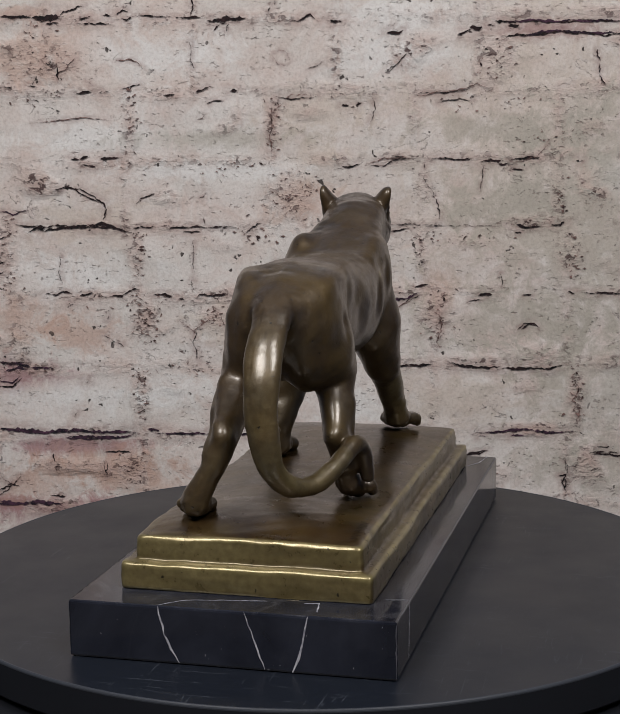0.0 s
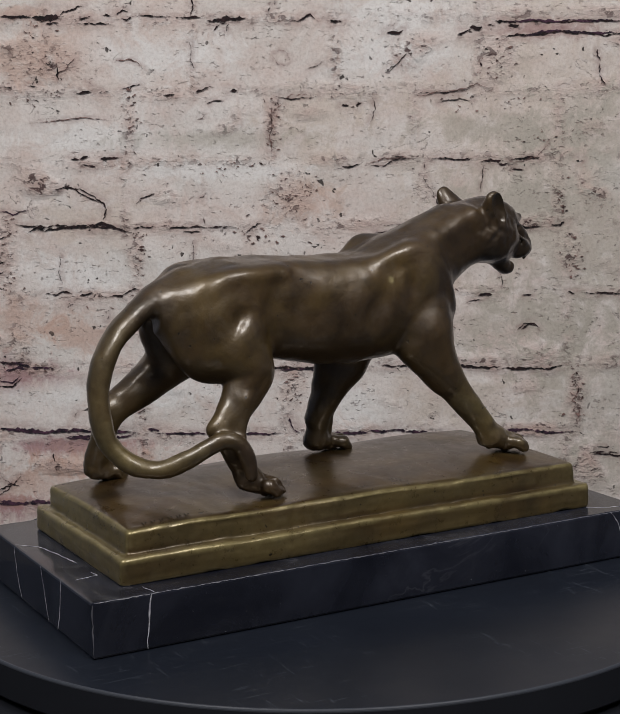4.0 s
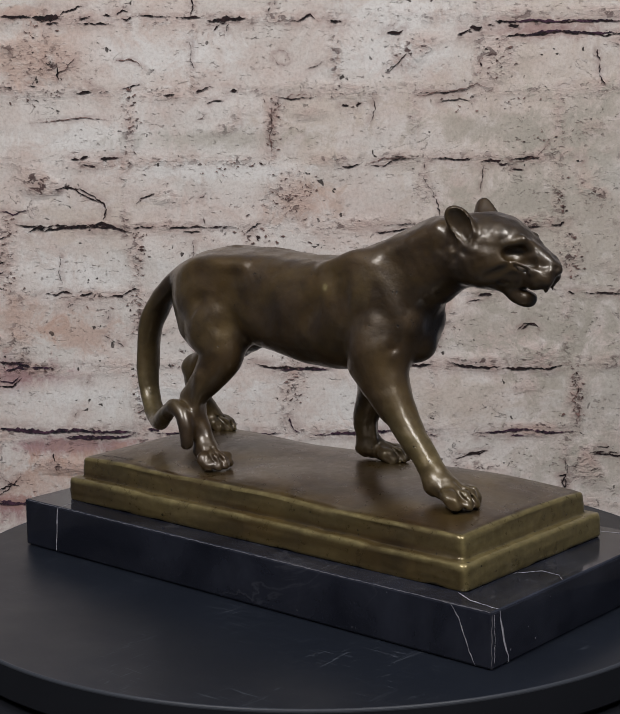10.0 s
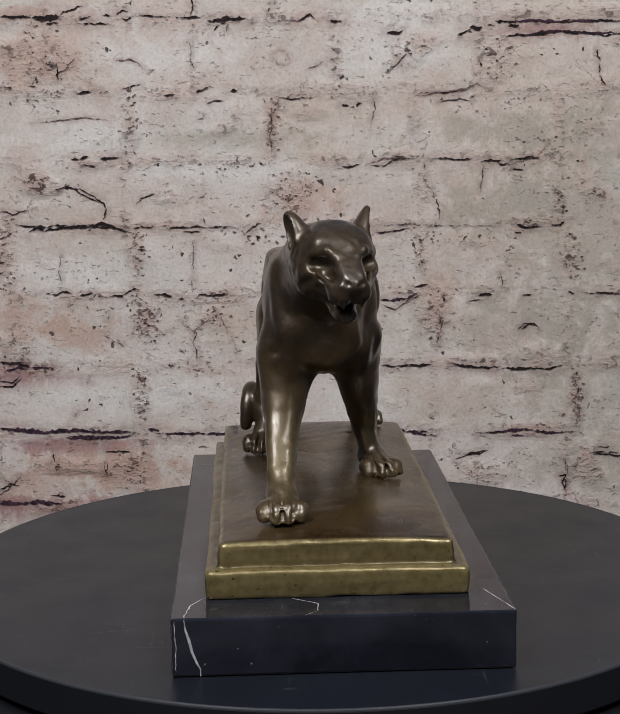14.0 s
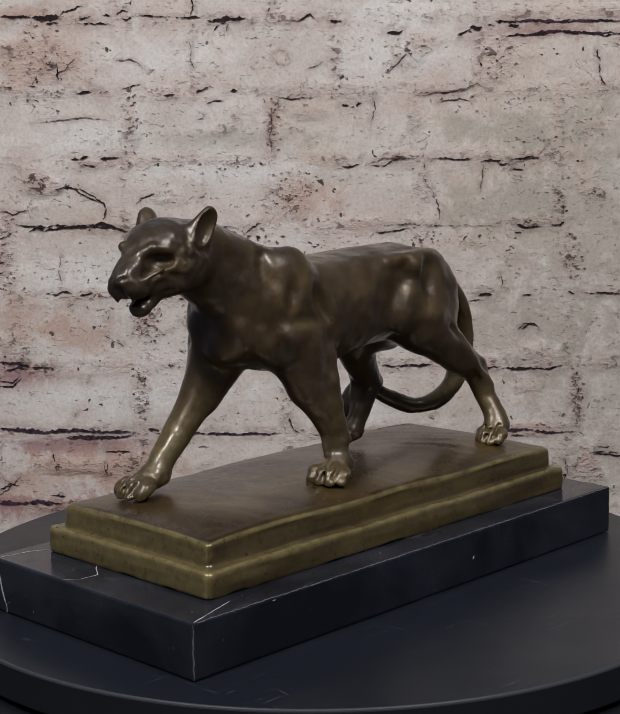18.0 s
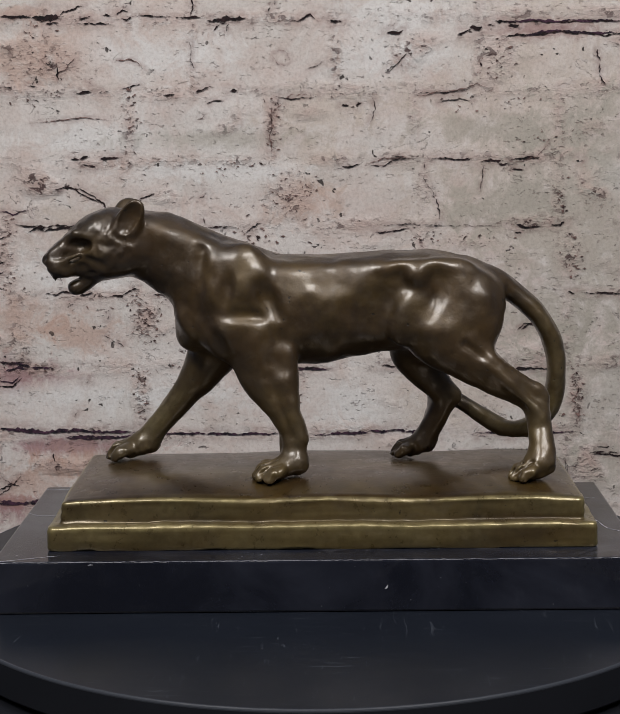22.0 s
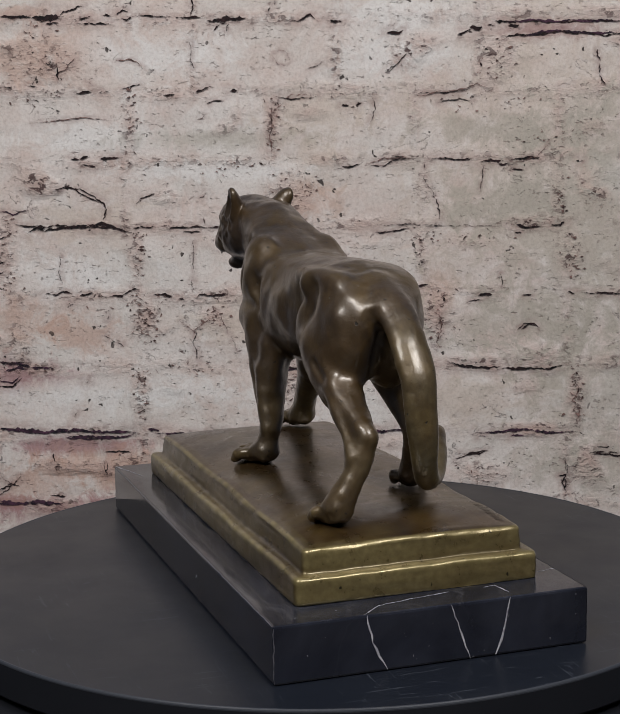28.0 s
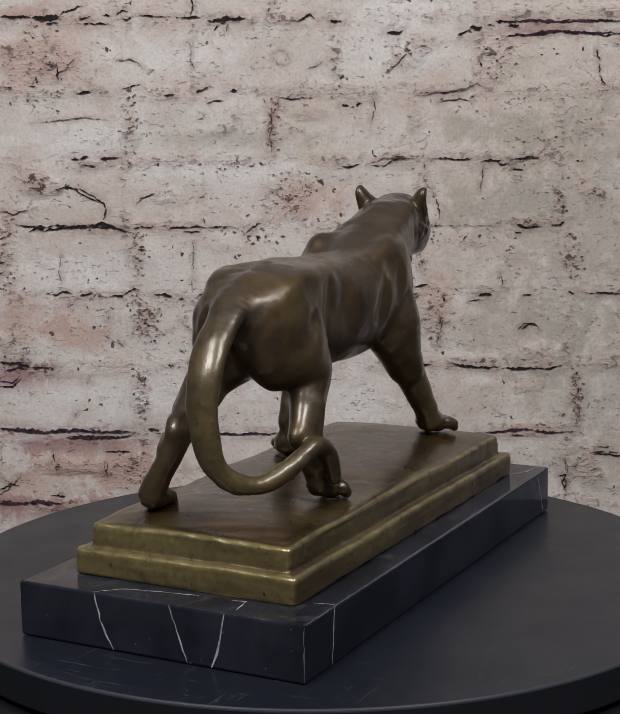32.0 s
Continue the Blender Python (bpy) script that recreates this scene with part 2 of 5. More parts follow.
def part(name, bm, material, parent=None, label="", smooth=False):
    me = bpy.data.meshes.new(name)
    bm.to_mesh(me)
    bm.free()
    me.materials.append(material)
    if smooth:
        me.shade_smooth()
    ob = new(name, me)
    if parent is not None:
        ob.parent = parent
    if label:
        tagged(ob, label)
    return ob


def box_bm(x0, x1, y0, y1, z0, z1, bevel=0.0, segments=2):
    bm = bmesh.new()
    bmesh.ops.create_cube(bm, size=1.0)
    for v in bm.verts:
        v.co = Vector(((x0 + x1) / 2 + v.co.x * (x1 - x0), (y0 + y1) / 2 + v.co.y * (y1 - y0), (z0 + z1) / 2 + v.co.z * (z1 - z0)))
    if bevel:
        bmesh.ops.bevel(bm, geom=bm.edges[:], offset=bevel, segments=segments, profile=0.5, affect="EDGES")
    return bm


def lathe_bm(profile, n=160):
    """A turned solid from (radius, height) pairs, bottom axis to top axis."""
    bm = bmesh.new()
    rings = []
    for r, z in profile:
        rings.append([bm.verts.new((r * math.cos(2 * math.pi * i / n), r * math.sin(2 * math.pi * i / n), z)) for i in range(n)])
    for a, b in zip(rings, rings[1:]):
        for i in range(n):
            bm.faces.new((a[i], a[(i + 1) % n], b[(i + 1) % n], b[i]))
    bm.faces.new(list(reversed(rings[0])))
    bm.faces.new(rings[-1])
    return bm


# ---------------------------------------------------------------- the room
WALL_Y = 0.75


def room():
    def slab(name, dims, material, label, category):
        ob = part(name, box_bm(*dims), material)
        return tagged(ob, label, category, kind="structure")
    # unseen surfaces closing the room; their tones set bounce and reflections
    slab("floor", (-1.9, 1.9, -2.3, 0.9, -0.90, -0.85), FLOORING, "plain grey studio floor", "floor")
    slab("ceiling", (-1.9, 1.9, -2.3, 0.9, 1.70, 1.75), CEILING, "plain white painted ceiling", "ceiling")
    # side walls made darker to dim what bronze and marble reflect
    slab("wall_west", (-1.9, -1.82, -2.22, 0.82, -0.85, 1.70), DARK_PLASTER, "unseen dark grey plaster side wall, added to darken reflections", "wall")
    slab("wall_east", (1.82, 1.9, -2.22, 0.82, -0.85, 1.70), DARK_PLASTER, "unseen dark grey plaster side wall, added to darken reflections", "wall")
    slab("wall_south", (-1.9, 1.9, -2.3, -2.22, -0.85, 1.70), PLASTER, "plain grey plaster wall behind the camera", "wall")
    # unseen table, black so that undersides get little bounce
    bm = box_bm(-0.65, 0.65, -1.10, 0.36, -0.13, -0.10)
    for x in (-0.60, 0.60):
        for y in (-1.05, 0.31):
            bmesh.ops.create_cube(bm, size=1.0, matrix=Matrix.Translation((x, y, -0.49)) @ Matrix.Diagonal((0.06, 0.06, 0.72, 1.0)))
    tagged(part("table", bm, TABLE), "unseen plain black table under the turntable", "table", kind="structure")


room()


# ---------------------------------------------------------------- the turntable
def turntable():
    R = 0.2095
    base = part("turntable", lathe_bm([(0.02, -0.10), (0.212, -0.10), (0.2135, -0.0985), (0.2135, -0.0235), (0.2125, -0.0222), (0.06, -0.0222)]), PLATTER, smooth=False)
    tagged(base, "round black plastic display turntable with a rotating disc", "turntable")
    # near-black ring set into the gap to draw its shade
    part("spindle_gap", lathe_bm([(0.03, -0.0222), (0.203, -0.0222), (0.203, -0.0185), (0.03, -0.0185)]), GAP, base, "dark gap under the rotating disc")
    disc = part("disc", lathe_bm([(0.03, -0.0185), (R - 0.0012, -0.0185), (R, -0.0172), (R, -0.0012), (R - 0.0004, -0.0004), (R - 0.0012, 0.0), (0.02, 0.0)], 256), PLATTER, base, "satin black disc with faint scratches")
    disc.data.materials.append(RIM)
    for face in disc.data.polygons:
        face.material_index = 0 if face.normal.z > 0.9 else 1
    base.data.materials.append(RIM)
    for face in base.data.polygons:
        face.material_index = 1
    # thin grey band added on the rim as a painted highlight line
    band = [(R - 0.0014, 0.00002), (R - 0.0011, 0.00022), (R - 0.0006, 0.00012), (R - 0.00015, -0.00025), (R + 0.0001, -0.0008), (R + 0.00003, -0.0014)]
    verts = [(r * math.cos(a), r * math.sin(a), z) for r, z in band for a in (2 * math.pi * i / 256 for i in range(256))]
    faces = [(256 * j + i, 256 * j + 256 + i, 256 * j + 256 + (i + 1) % 256, 256 * j + (i + 1) % 256) for j in range(len(band) - 1) for i in range(256)]
    edge = new("rim_edge", mesh_from("rim_edge", verts, faces, RIM_GLINT, True))
    edge.parent = disc
    tagged(edge, "grey band standing for the highlight on the rim")
    for ob in (base, disc, edge):
        ob.data.shade_smooth()
        ob.data.set_sharp_from_angle(angle=radians(25))
    return base, disc


TURNTABLE, DISC = turntable()


# ---------------------------------------------------------------- marble base
MX0, MX1, MY0, MY1, MZ = -0.1650, 0.1670, -0.0760, 0.0812, 0.0278


def ribbon(name, pts, width, parent, material, seed, axis):
    """A thin uneven streak along points on one face; axis is that face's normal."""
    rng = random.Random(seed)
    fine = []
    for a, b in zip(pts, pts[1:]):
        a, b = Vector(a), Vector(b)
        n = max(2, int((b - a).length / (width * 3.0)))
        fine += [a.lerp(b, i / n) for i in range(n)]
    fine.append(Vector(pts[-1]))
    axis = Vector(axis)
    verts, faces = [], []
    for i, p in enumerate(fine):
        d = (fine[min(i + 1, len(fine) - 1)] - fine[max(i - 1, 0)]).normalized()
        s = axis.cross(d).normalized()
        end = min(1.0, 0.35 + 0.4 * min(i, len(fine) - 1 - i))
        w = width * (0.35 + 0.65 * rng.random()) * end * 0.5
        j = s * (rng.uniform(-0.5, 0.5) * width * 0.7)
        verts += [p + s * w + j, p + j + axis * width * 0.05, p - s * w + j]
        if i:
            k = 3 * i
            faces += [(k - 3, k, k + 1, k - 2), (k - 2, k + 1, k + 2, k - 1)]
    ob = new(name, mesh_from(name, verts, faces, material))
    ob.parent = parent
    return ob


def marble_base():
    base = part("marble_base", box_bm(MX0, MX1, MY0, MY1, 0.0003, MZ, 0.0012, 2), MARBLE)
    tagged(base, "polished black marble block with thin white veins on the turntable", "base")
    e = 0.00012
    right, left, front, back, top = MY0 - e, MY1 + e, MX1 + e, MX0 - e, MZ + e
    # tail end
    ribbon("vein", [(back, 0.0368, 0.0276), (back, 0.0352, 0.021), (back, 0.0336, 0.0148), (back, 0.027, 0.0008)], 0.0012, base, VEIN, 1, (-1, 0, 0))
    ribbon("vein", [(-0.1643, 0.0375, top), (-0.1546, 0.0271, top), (-0.1509, 0.0096, top), (-0.1482, -0.0112, top)], 0.0008, base, VEIN, 2, (0, 0, 1))
    ribbon("vein", [(back, -0.005, 0.0276), (back, -0.0093, 0.0158), (back, -0.0145, 0.0008)], 0.0009, base, VEIN, 3, (-1, 0, 0))
    ribbon("vein", [(back, -0.0355, 0.0276), (back, -0.0326, 0.015), (back, -0.028, 0.0008)], 0.0018, base, VEIN, 4, (-1, 0, 0))
    ribbon("vein", [(-0.1479, -0.0291, top), (-0.1467, -0.0357, top), (-0.1588, -0.038, top)], 0.0009, base, VEIN, 5, (0, 0, 1))
    ribbon("vein", [(-0.1349, -0.0648, top), (-0.1335, -0.071, top), (-0.1330, -0.0755, top)], 0.0009, base, VEIN, 6, (0, 0, 1))
    # long side below the right flank
    ribbon("vein", [(-0.1345, right, 0.0274), (-0.1360, right, 0.019), (-0.1368, right, 0.009), (-0.1378, right, 0.0008)], 0.0014, base, VEIN, 7, (0, -1, 0))
    ribbon("vein", [(0.1439, right, 0.0274), (0.1486, right, 0.0217), (0.1544, right, 0.007), (0.158, right, 0.0008)], 0.0006, base, VEIN, 9, (0, -1, 0))
    # head end
    ribbon("vein", [(front, -0.0698, 0.0275), (front, -0.0681, 0.0178), (front, -0.0643, 0.007), (front, -0.0624, 0.0008)], 0.0015, base, VEIN, 10, (1, 0, 0))
    ribbon("vein", [(front, -0.0743, 0.0265), (front, -0.0738, 0.014), (front, -0.0741, 0.003)], 0.0005, base, VEIN, 17, (1, 0, 0))
    ribbon("vein", [(0.1377, -0.0614, top), (0.149, -0.0677, top), (0.1662, -0.0701, top)], 0.0011, base, VEIN, 11, (0, 0, 1))
    ribbon("vein", [(0.1414, -0.0205, top), (0.1503, -0.0085, top), (0.1601, -0.0093, top), (0.1663, -0.0153, top)], 0.0010, base, VEIN, 12, (0, 0, 1))
    ribbon("vein", [(0.1340, 0.0700, top), (0.1422, 0.0731, top), (0.1660, 0.0804, top)], 0.0008, base, VEIN, 13, (0, 0, 1))
    # worn corners; pale streaks also paint the light the bevels catch
    for k, (cx, cy) in enumerate(((MX0, MY0), (MX1, MY0), (MX0, MY1), (MX1, MY1))):
        ax, ay = math.copysign(0.7071, cx), math.copysign(0.7071, cy)
        px, py = cx - ax * 0.00044, cy - ay * 0.00044
        ribbon("rubbed_corner", [(px, py, 0.0008), (px, py, 0.014), (px, py, MZ - 0.0010)], 0.0008, base, WORN_GLINT, 30 + k, (ax, ay, 0))
    # pale streaks painted along the top edges for their bright reflection
    for k, (cy, sy) in enumerate(((MY0, -1), (MY1, 1))):
        py, pz = cy - sy * 0.00031, MZ - 0.00031
        ribbon("rubbed_edge", [(MX0 + 0.001, py, pz), (0.0, py, pz), (MX1 - 0.001, py, pz)], 0.0006, base, WORN_GLINT, 40 + k, (0, 0.7071 * sy, 0.7071))
    # long side below the left flank
    ribbon("chip", [(-0.0350, left, 0.0139), (-0.0338, left, 0.0120)], 0.0016, base, VEIN, 15, (0, 1, 0))
    ribbon("chip", [(0.115, left, 0.0262), (0.1175, left, 0.0262)], 0.0010, base, VEIN, 16, (0, 1, 0))
    return base


MARBLE_BASE = marble_base()


# ---------------------------------------------------------------- bronze panther
class Clay:
    """A solid field on a fine grid that is built up and carved with soft-edged forms, then skinned."""

    def __init__(self, lo, hi, h):
        self.lo, self.h = np.array(lo), h
        self.n = np.ceil((np.array(hi) - self.lo) / h).astype(int) + 1
        self.f = np.full(self.n, 0.02, dtype=np.float32)

    def block(self, lo, hi, pad):
        a = np.clip(np.floor((np.array(lo) - pad - self.lo) / self.h).astype(int), 0, self.n - 1)
        b = np.clip(np.ceil((np.array(hi) + pad - self.lo) / self.h).astype(int) + 1, 1, self.n)
        ax = [(self.lo[i] + self.h * np.arange(a[i], b[i])).astype(np.float32) for i in range(3)]
        return (slice(a[0], b[0]), slice(a[1], b[1]), slice(a[2], b[2])), ax[0][:, None, None], ax[1][None, :, None], ax[2][None, None, :]

    def blend(self, s, d, k, carve):
        f = self.f[s]
        if carve:
            d = -d
            h = np.maximum(k - np.abs(f - d), 0) / k
            self.f[s] = np.maximum(f, d) + h * h * k * 0.25
        else:
            h = np.maximum(k - np.abs(f - d), 0) / k
            self.f[s] = np.minimum(f, d) - h * h * k * 0.25

    def limb(self, a, b, ra, rb, k=0.006, flat=1.0, carve=False):
        """A tapered round bar from a to b; flat widens it sideways."""
        a, b = np.array(a, dtype=np.float32), np.array(b, dtype=np.float32)
        r = max(ra, rb) * max(flat, 1.0)
        s, x, y, z = self.block(np.minimum(a, b) - r, np.maximum(a, b) + r, k + 0.004)
        d = b - a
        dd = float(d @ d) + 1e-12
        t = np.clip(((x - a[0]) * d[0] + (y - a[1]) * d[1] + (z - a[2]) * d[2]) / dd, 0, 1)
        q = np.sqrt((x - a[0] - t * d[0]) ** 2 + ((y - a[1] - t * d[1]) / flat) ** 2 + (z - a[2] - t * d[2]) ** 2)
        self.blend(s, q - (ra + (rb - ra) * t), k, carve)

    def chain(self, pts, k=0.006, steps=1, flat=1.0, carve=False):
        """Limbs through (x, y, z, radius[, flat]) points, rounded by a spline when steps > 1."""
        pts = [tuple(p) if len(p) == 5 else (*p, flat) for p in pts]
        if steps > 1:
            P = np.array([pts[0], *pts, pts[-1]])
            out = []
            for i in range(1, len(P) - 2):
                for j in range(steps):
                    t = j / steps
                    p0, p1, p2, p3 = P[i - 1], P[i], P[i + 1], P[i + 2]
                    out.append(0.5 * (2 * p1 + (p2 - p0) * t + (2 * p0 - 5 * p1 + 4 * p2 - p3) * t * t + (3 * p1 - p0 - 3 * p2 + p3) * t ** 3))
            pts = out + [P[-2]]
        A = np.array(pts, dtype=np.float32)
        rad = (A[:, 3] * np.maximum(A[:, 4], 1.0)).max()
        s, x, y, z = self.block(A[:, :3].min(0) - rad, A[:, :3].max(0) + rad, k + 0.004)
        whole = None
        for p, q in zip(A, A[1:]):
            d = q[:3] - p[:3]
            t = np.clip(((x - p[0]) * d[0] + (y - p[1]) * d[1] + (z - p[2]) * d[2]) / (float(d @ d) + 1e-12), 0, 1)
            fl = (p[4] + q[4]) / 2
            r = np.sqrt((x - p[0] - t * d[0]) ** 2 + ((y - p[1] - t * d[1]) / fl) ** 2 + (z - p[2] - t * d[2]) ** 2) - (p[3] + (q[3] - p[3]) * t)
            whole = r if whole is None else np.minimum(whole, r)
        self.blend(s, whole, k, carve)

    def lump(self, c, r, k=0.006, turn=(0, 0, 0), carve=False):
        """An ellipsoid of radii r, turned by Euler degrees."""
        m = np.array(Euler([radians(a) for a in turn]).to_matrix().transposed(), dtype=np.float32)
        R = max(r)
        s, x, y, z = self.block(np.array(c) - R, np.array(c) + R, k + 0.003)
        p = [(m[i, 0] * (x - c[0]) + m[i, 1] * (y - c[1]) + m[i, 2] * (z - c[2])) for i in range(3)]
        k0 = np.sqrt(sum((p[i] / r[i]) ** 2 for i in range(3)))
        k1 = np.sqrt(sum((p[i] / (r[i] * r[i])) ** 2 for i in range(3))) + 1e-6
        self.blend(s, k0 * (k0 - 1) / k1, k, carve)

    def trunk(self, keys, power, k=0.006):
        """A body along x from (x, top, bottom, half width, y) keys."""
        K = np.array(keys)
        s, x, y, z = self.block((K[0, 0], -0.05, K[:, 2].min()), (K[-1, 0], 0.05, K[:, 1].max()), 0.008)
        xs = x[:, 0, 0]

        def smooth(col):
            v = np.interp(np.linspace(K[0, 0], K[-1, 0], 200), K[:, 0], K[:, col])
            ker = np.hanning(23)
            v = np.convolve(np.pad(v, 11, mode="edge"), ker / ker.sum(), mode="valid")
            return np.interp(xs, np.linspace(K[0, 0], K[-1, 0], 200), v)[:, None, None].astype(np.float32)
        top, bot, wid, mid = smooth(1), smooth(2), smooth(3), smooth(4)
        c, hh = (top + bot) / 2, (top - bot) / 2
        q = (np.abs((y - mid) / wid) ** power + np.abs((z - c) / hh) ** power) ** (1 / power)
        d = (q - 1) * np.minimum(wid, hh)
        out = np.maximum(K[0, 0] - x, x - K[-1, 0])
        d = np.where(out > 0, np.maximum(d, 0) + out, d)
        ridge = np.interp(xs, K[:, 0], K[:, 5])[:, None, None]
        e = z + 0.12 * np.abs(y - mid) - ridge
        kk = 0.0035
        hh = np.maximum(kk - np.abs(d - e), 0) / kk
        d = np.maximum(d, e) + hh * hh * kk * 0.25
        self.blend(s, d.astype(np.float32), k, False)

    def skin(self):
        """Vertices and quads of the zero surface, one vertex a cell."""
        f, n = self.f, self.n
        inside = f < 0
        c8 = [inside[i:n[0] - 1 + i, j:n[1] - 1 + j, l:n[2] - 1 + l] for i in (0, 1) for j in (0, 1) for l in (0, 1)]
        tot = sum(c.astype(np.int8) for c in c8)
        cell = np.argwhere((tot > 0) & (tot < 8))
        index = np.full(n - 1, -1, dtype=np.int64)
        index[cell[:, 0], cell[:, 1], cell[:, 2]] = np.arange(len(cell))
        offs = np.array([(i, j, l) for i in (0, 1) for j in (0, 1) for l in (0, 1)])
        val = np.stack([f[cell[:, 0] + o[0], cell[:, 1] + o[1], cell[:, 2] + o[2]] for o in offs], 1)
        acc, cnt = np.zeros((len(cell), 3)), np.zeros(len(cell))
        for a in range(8):
            for b in range(a + 1, 8):
                if np.abs(offs[a] - offs[b]).sum() != 1:
                    continue
                hit = (val[:, a] < 0) != (val[:, b] < 0)
                t = val[hit, a] / (val[hit, a] - val[hit, b])
                acc[hit] += offs[a] + t[:, None] * (offs[b] - offs[a])
                cnt[hit] += 1
        verts = self.lo + self.h * (cell + acc / cnt[:, None])
        quads = []
        for ax in range(3):
            u, w = (ax + 1) % 3, (ax + 2) % 3
            lo, hi = [slice(1, -1)] * 3, [slice(1, -1)] * 3
            lo[ax], hi[ax] = slice(0, -1), slice(1, None)
            A, B = inside[tuple(lo)], inside[tuple(hi)]
            base = np.ones(3, dtype=int)
            base[ax] = 0
            for flip, hit in ((False, A & ~B), (True, ~A & B)):
                e = np.argwhere(hit) + base
                c = []
                for du, dw in ((1, 1), (0, 1), (0, 0), (1, 0)):
                    o = e.copy()
                    o[:, u] -= du
                    o[:, w] -= dw
                    c.append(index[o[:, 0], o[:, 1], o[:, 2]])
                q = np.stack(c, 1)
                quads.append(q[:, ::-1] if flip else q)
        return verts, np.concatenate(quads)


def paw(clay, heel, ball, toe, spread, r):
    """Pad with four toes and claws that point from heel to toe."""
    drop = Vector((0, 0, 0.0016))
    heel, ball, toe = Vector(heel) - drop, Vector(ball) - drop, Vector(toe) - drop
    clay.limb(heel, ball, r * 0.68, r * 0.84, 0.007, 1.1)
    fwd = (toe - heel)
    fwd.z = 0
    fwd.normalize()
    side = Vector((-fwd.y, fwd.x, 0))
    for i, s in enumerate((-1.5, -0.5, 0.5, 1.5)):
        back = 0.0035 if abs(s) > 1 else 0.0
        tip = toe + side * (s * spread) - fwd * back
        clay.limb(ball + side * (s * spread * 0.8) + Vector((0, 0, 0.0015)), tip + Vector((0, 0, 0.0030)) - fwd * 0.003, r * 0.46, r * 0.48, 0.0014)
        clay.limb(tip + Vector((0, 0, 0.0030)) - fwd * 0.003, tip, r * 0.48, r * 0.42, 0.0010)
        clay.lump(tip + Vector((0, 0, 0.0042)) - fwd * 0.0045, (r * 0.42, r * 0.40, r * 0.34), 0.0018)
        clay.limb(tip + fwd * 0.0015, tip + fwd * 0.0026 - Vector((0, 0, 0.0016)), 0.0011, 0.0007, 0.0008)
    for s in (-1.0, 0.0, 1.0):
        clay.limb(ball + side * (s * spread * 0.9) + Vector((0, 0, r * 0.95)), toe + side * (s * spread) + fwd * 0.004, 0.0008, 0.0015, 0.0009, carve=True)


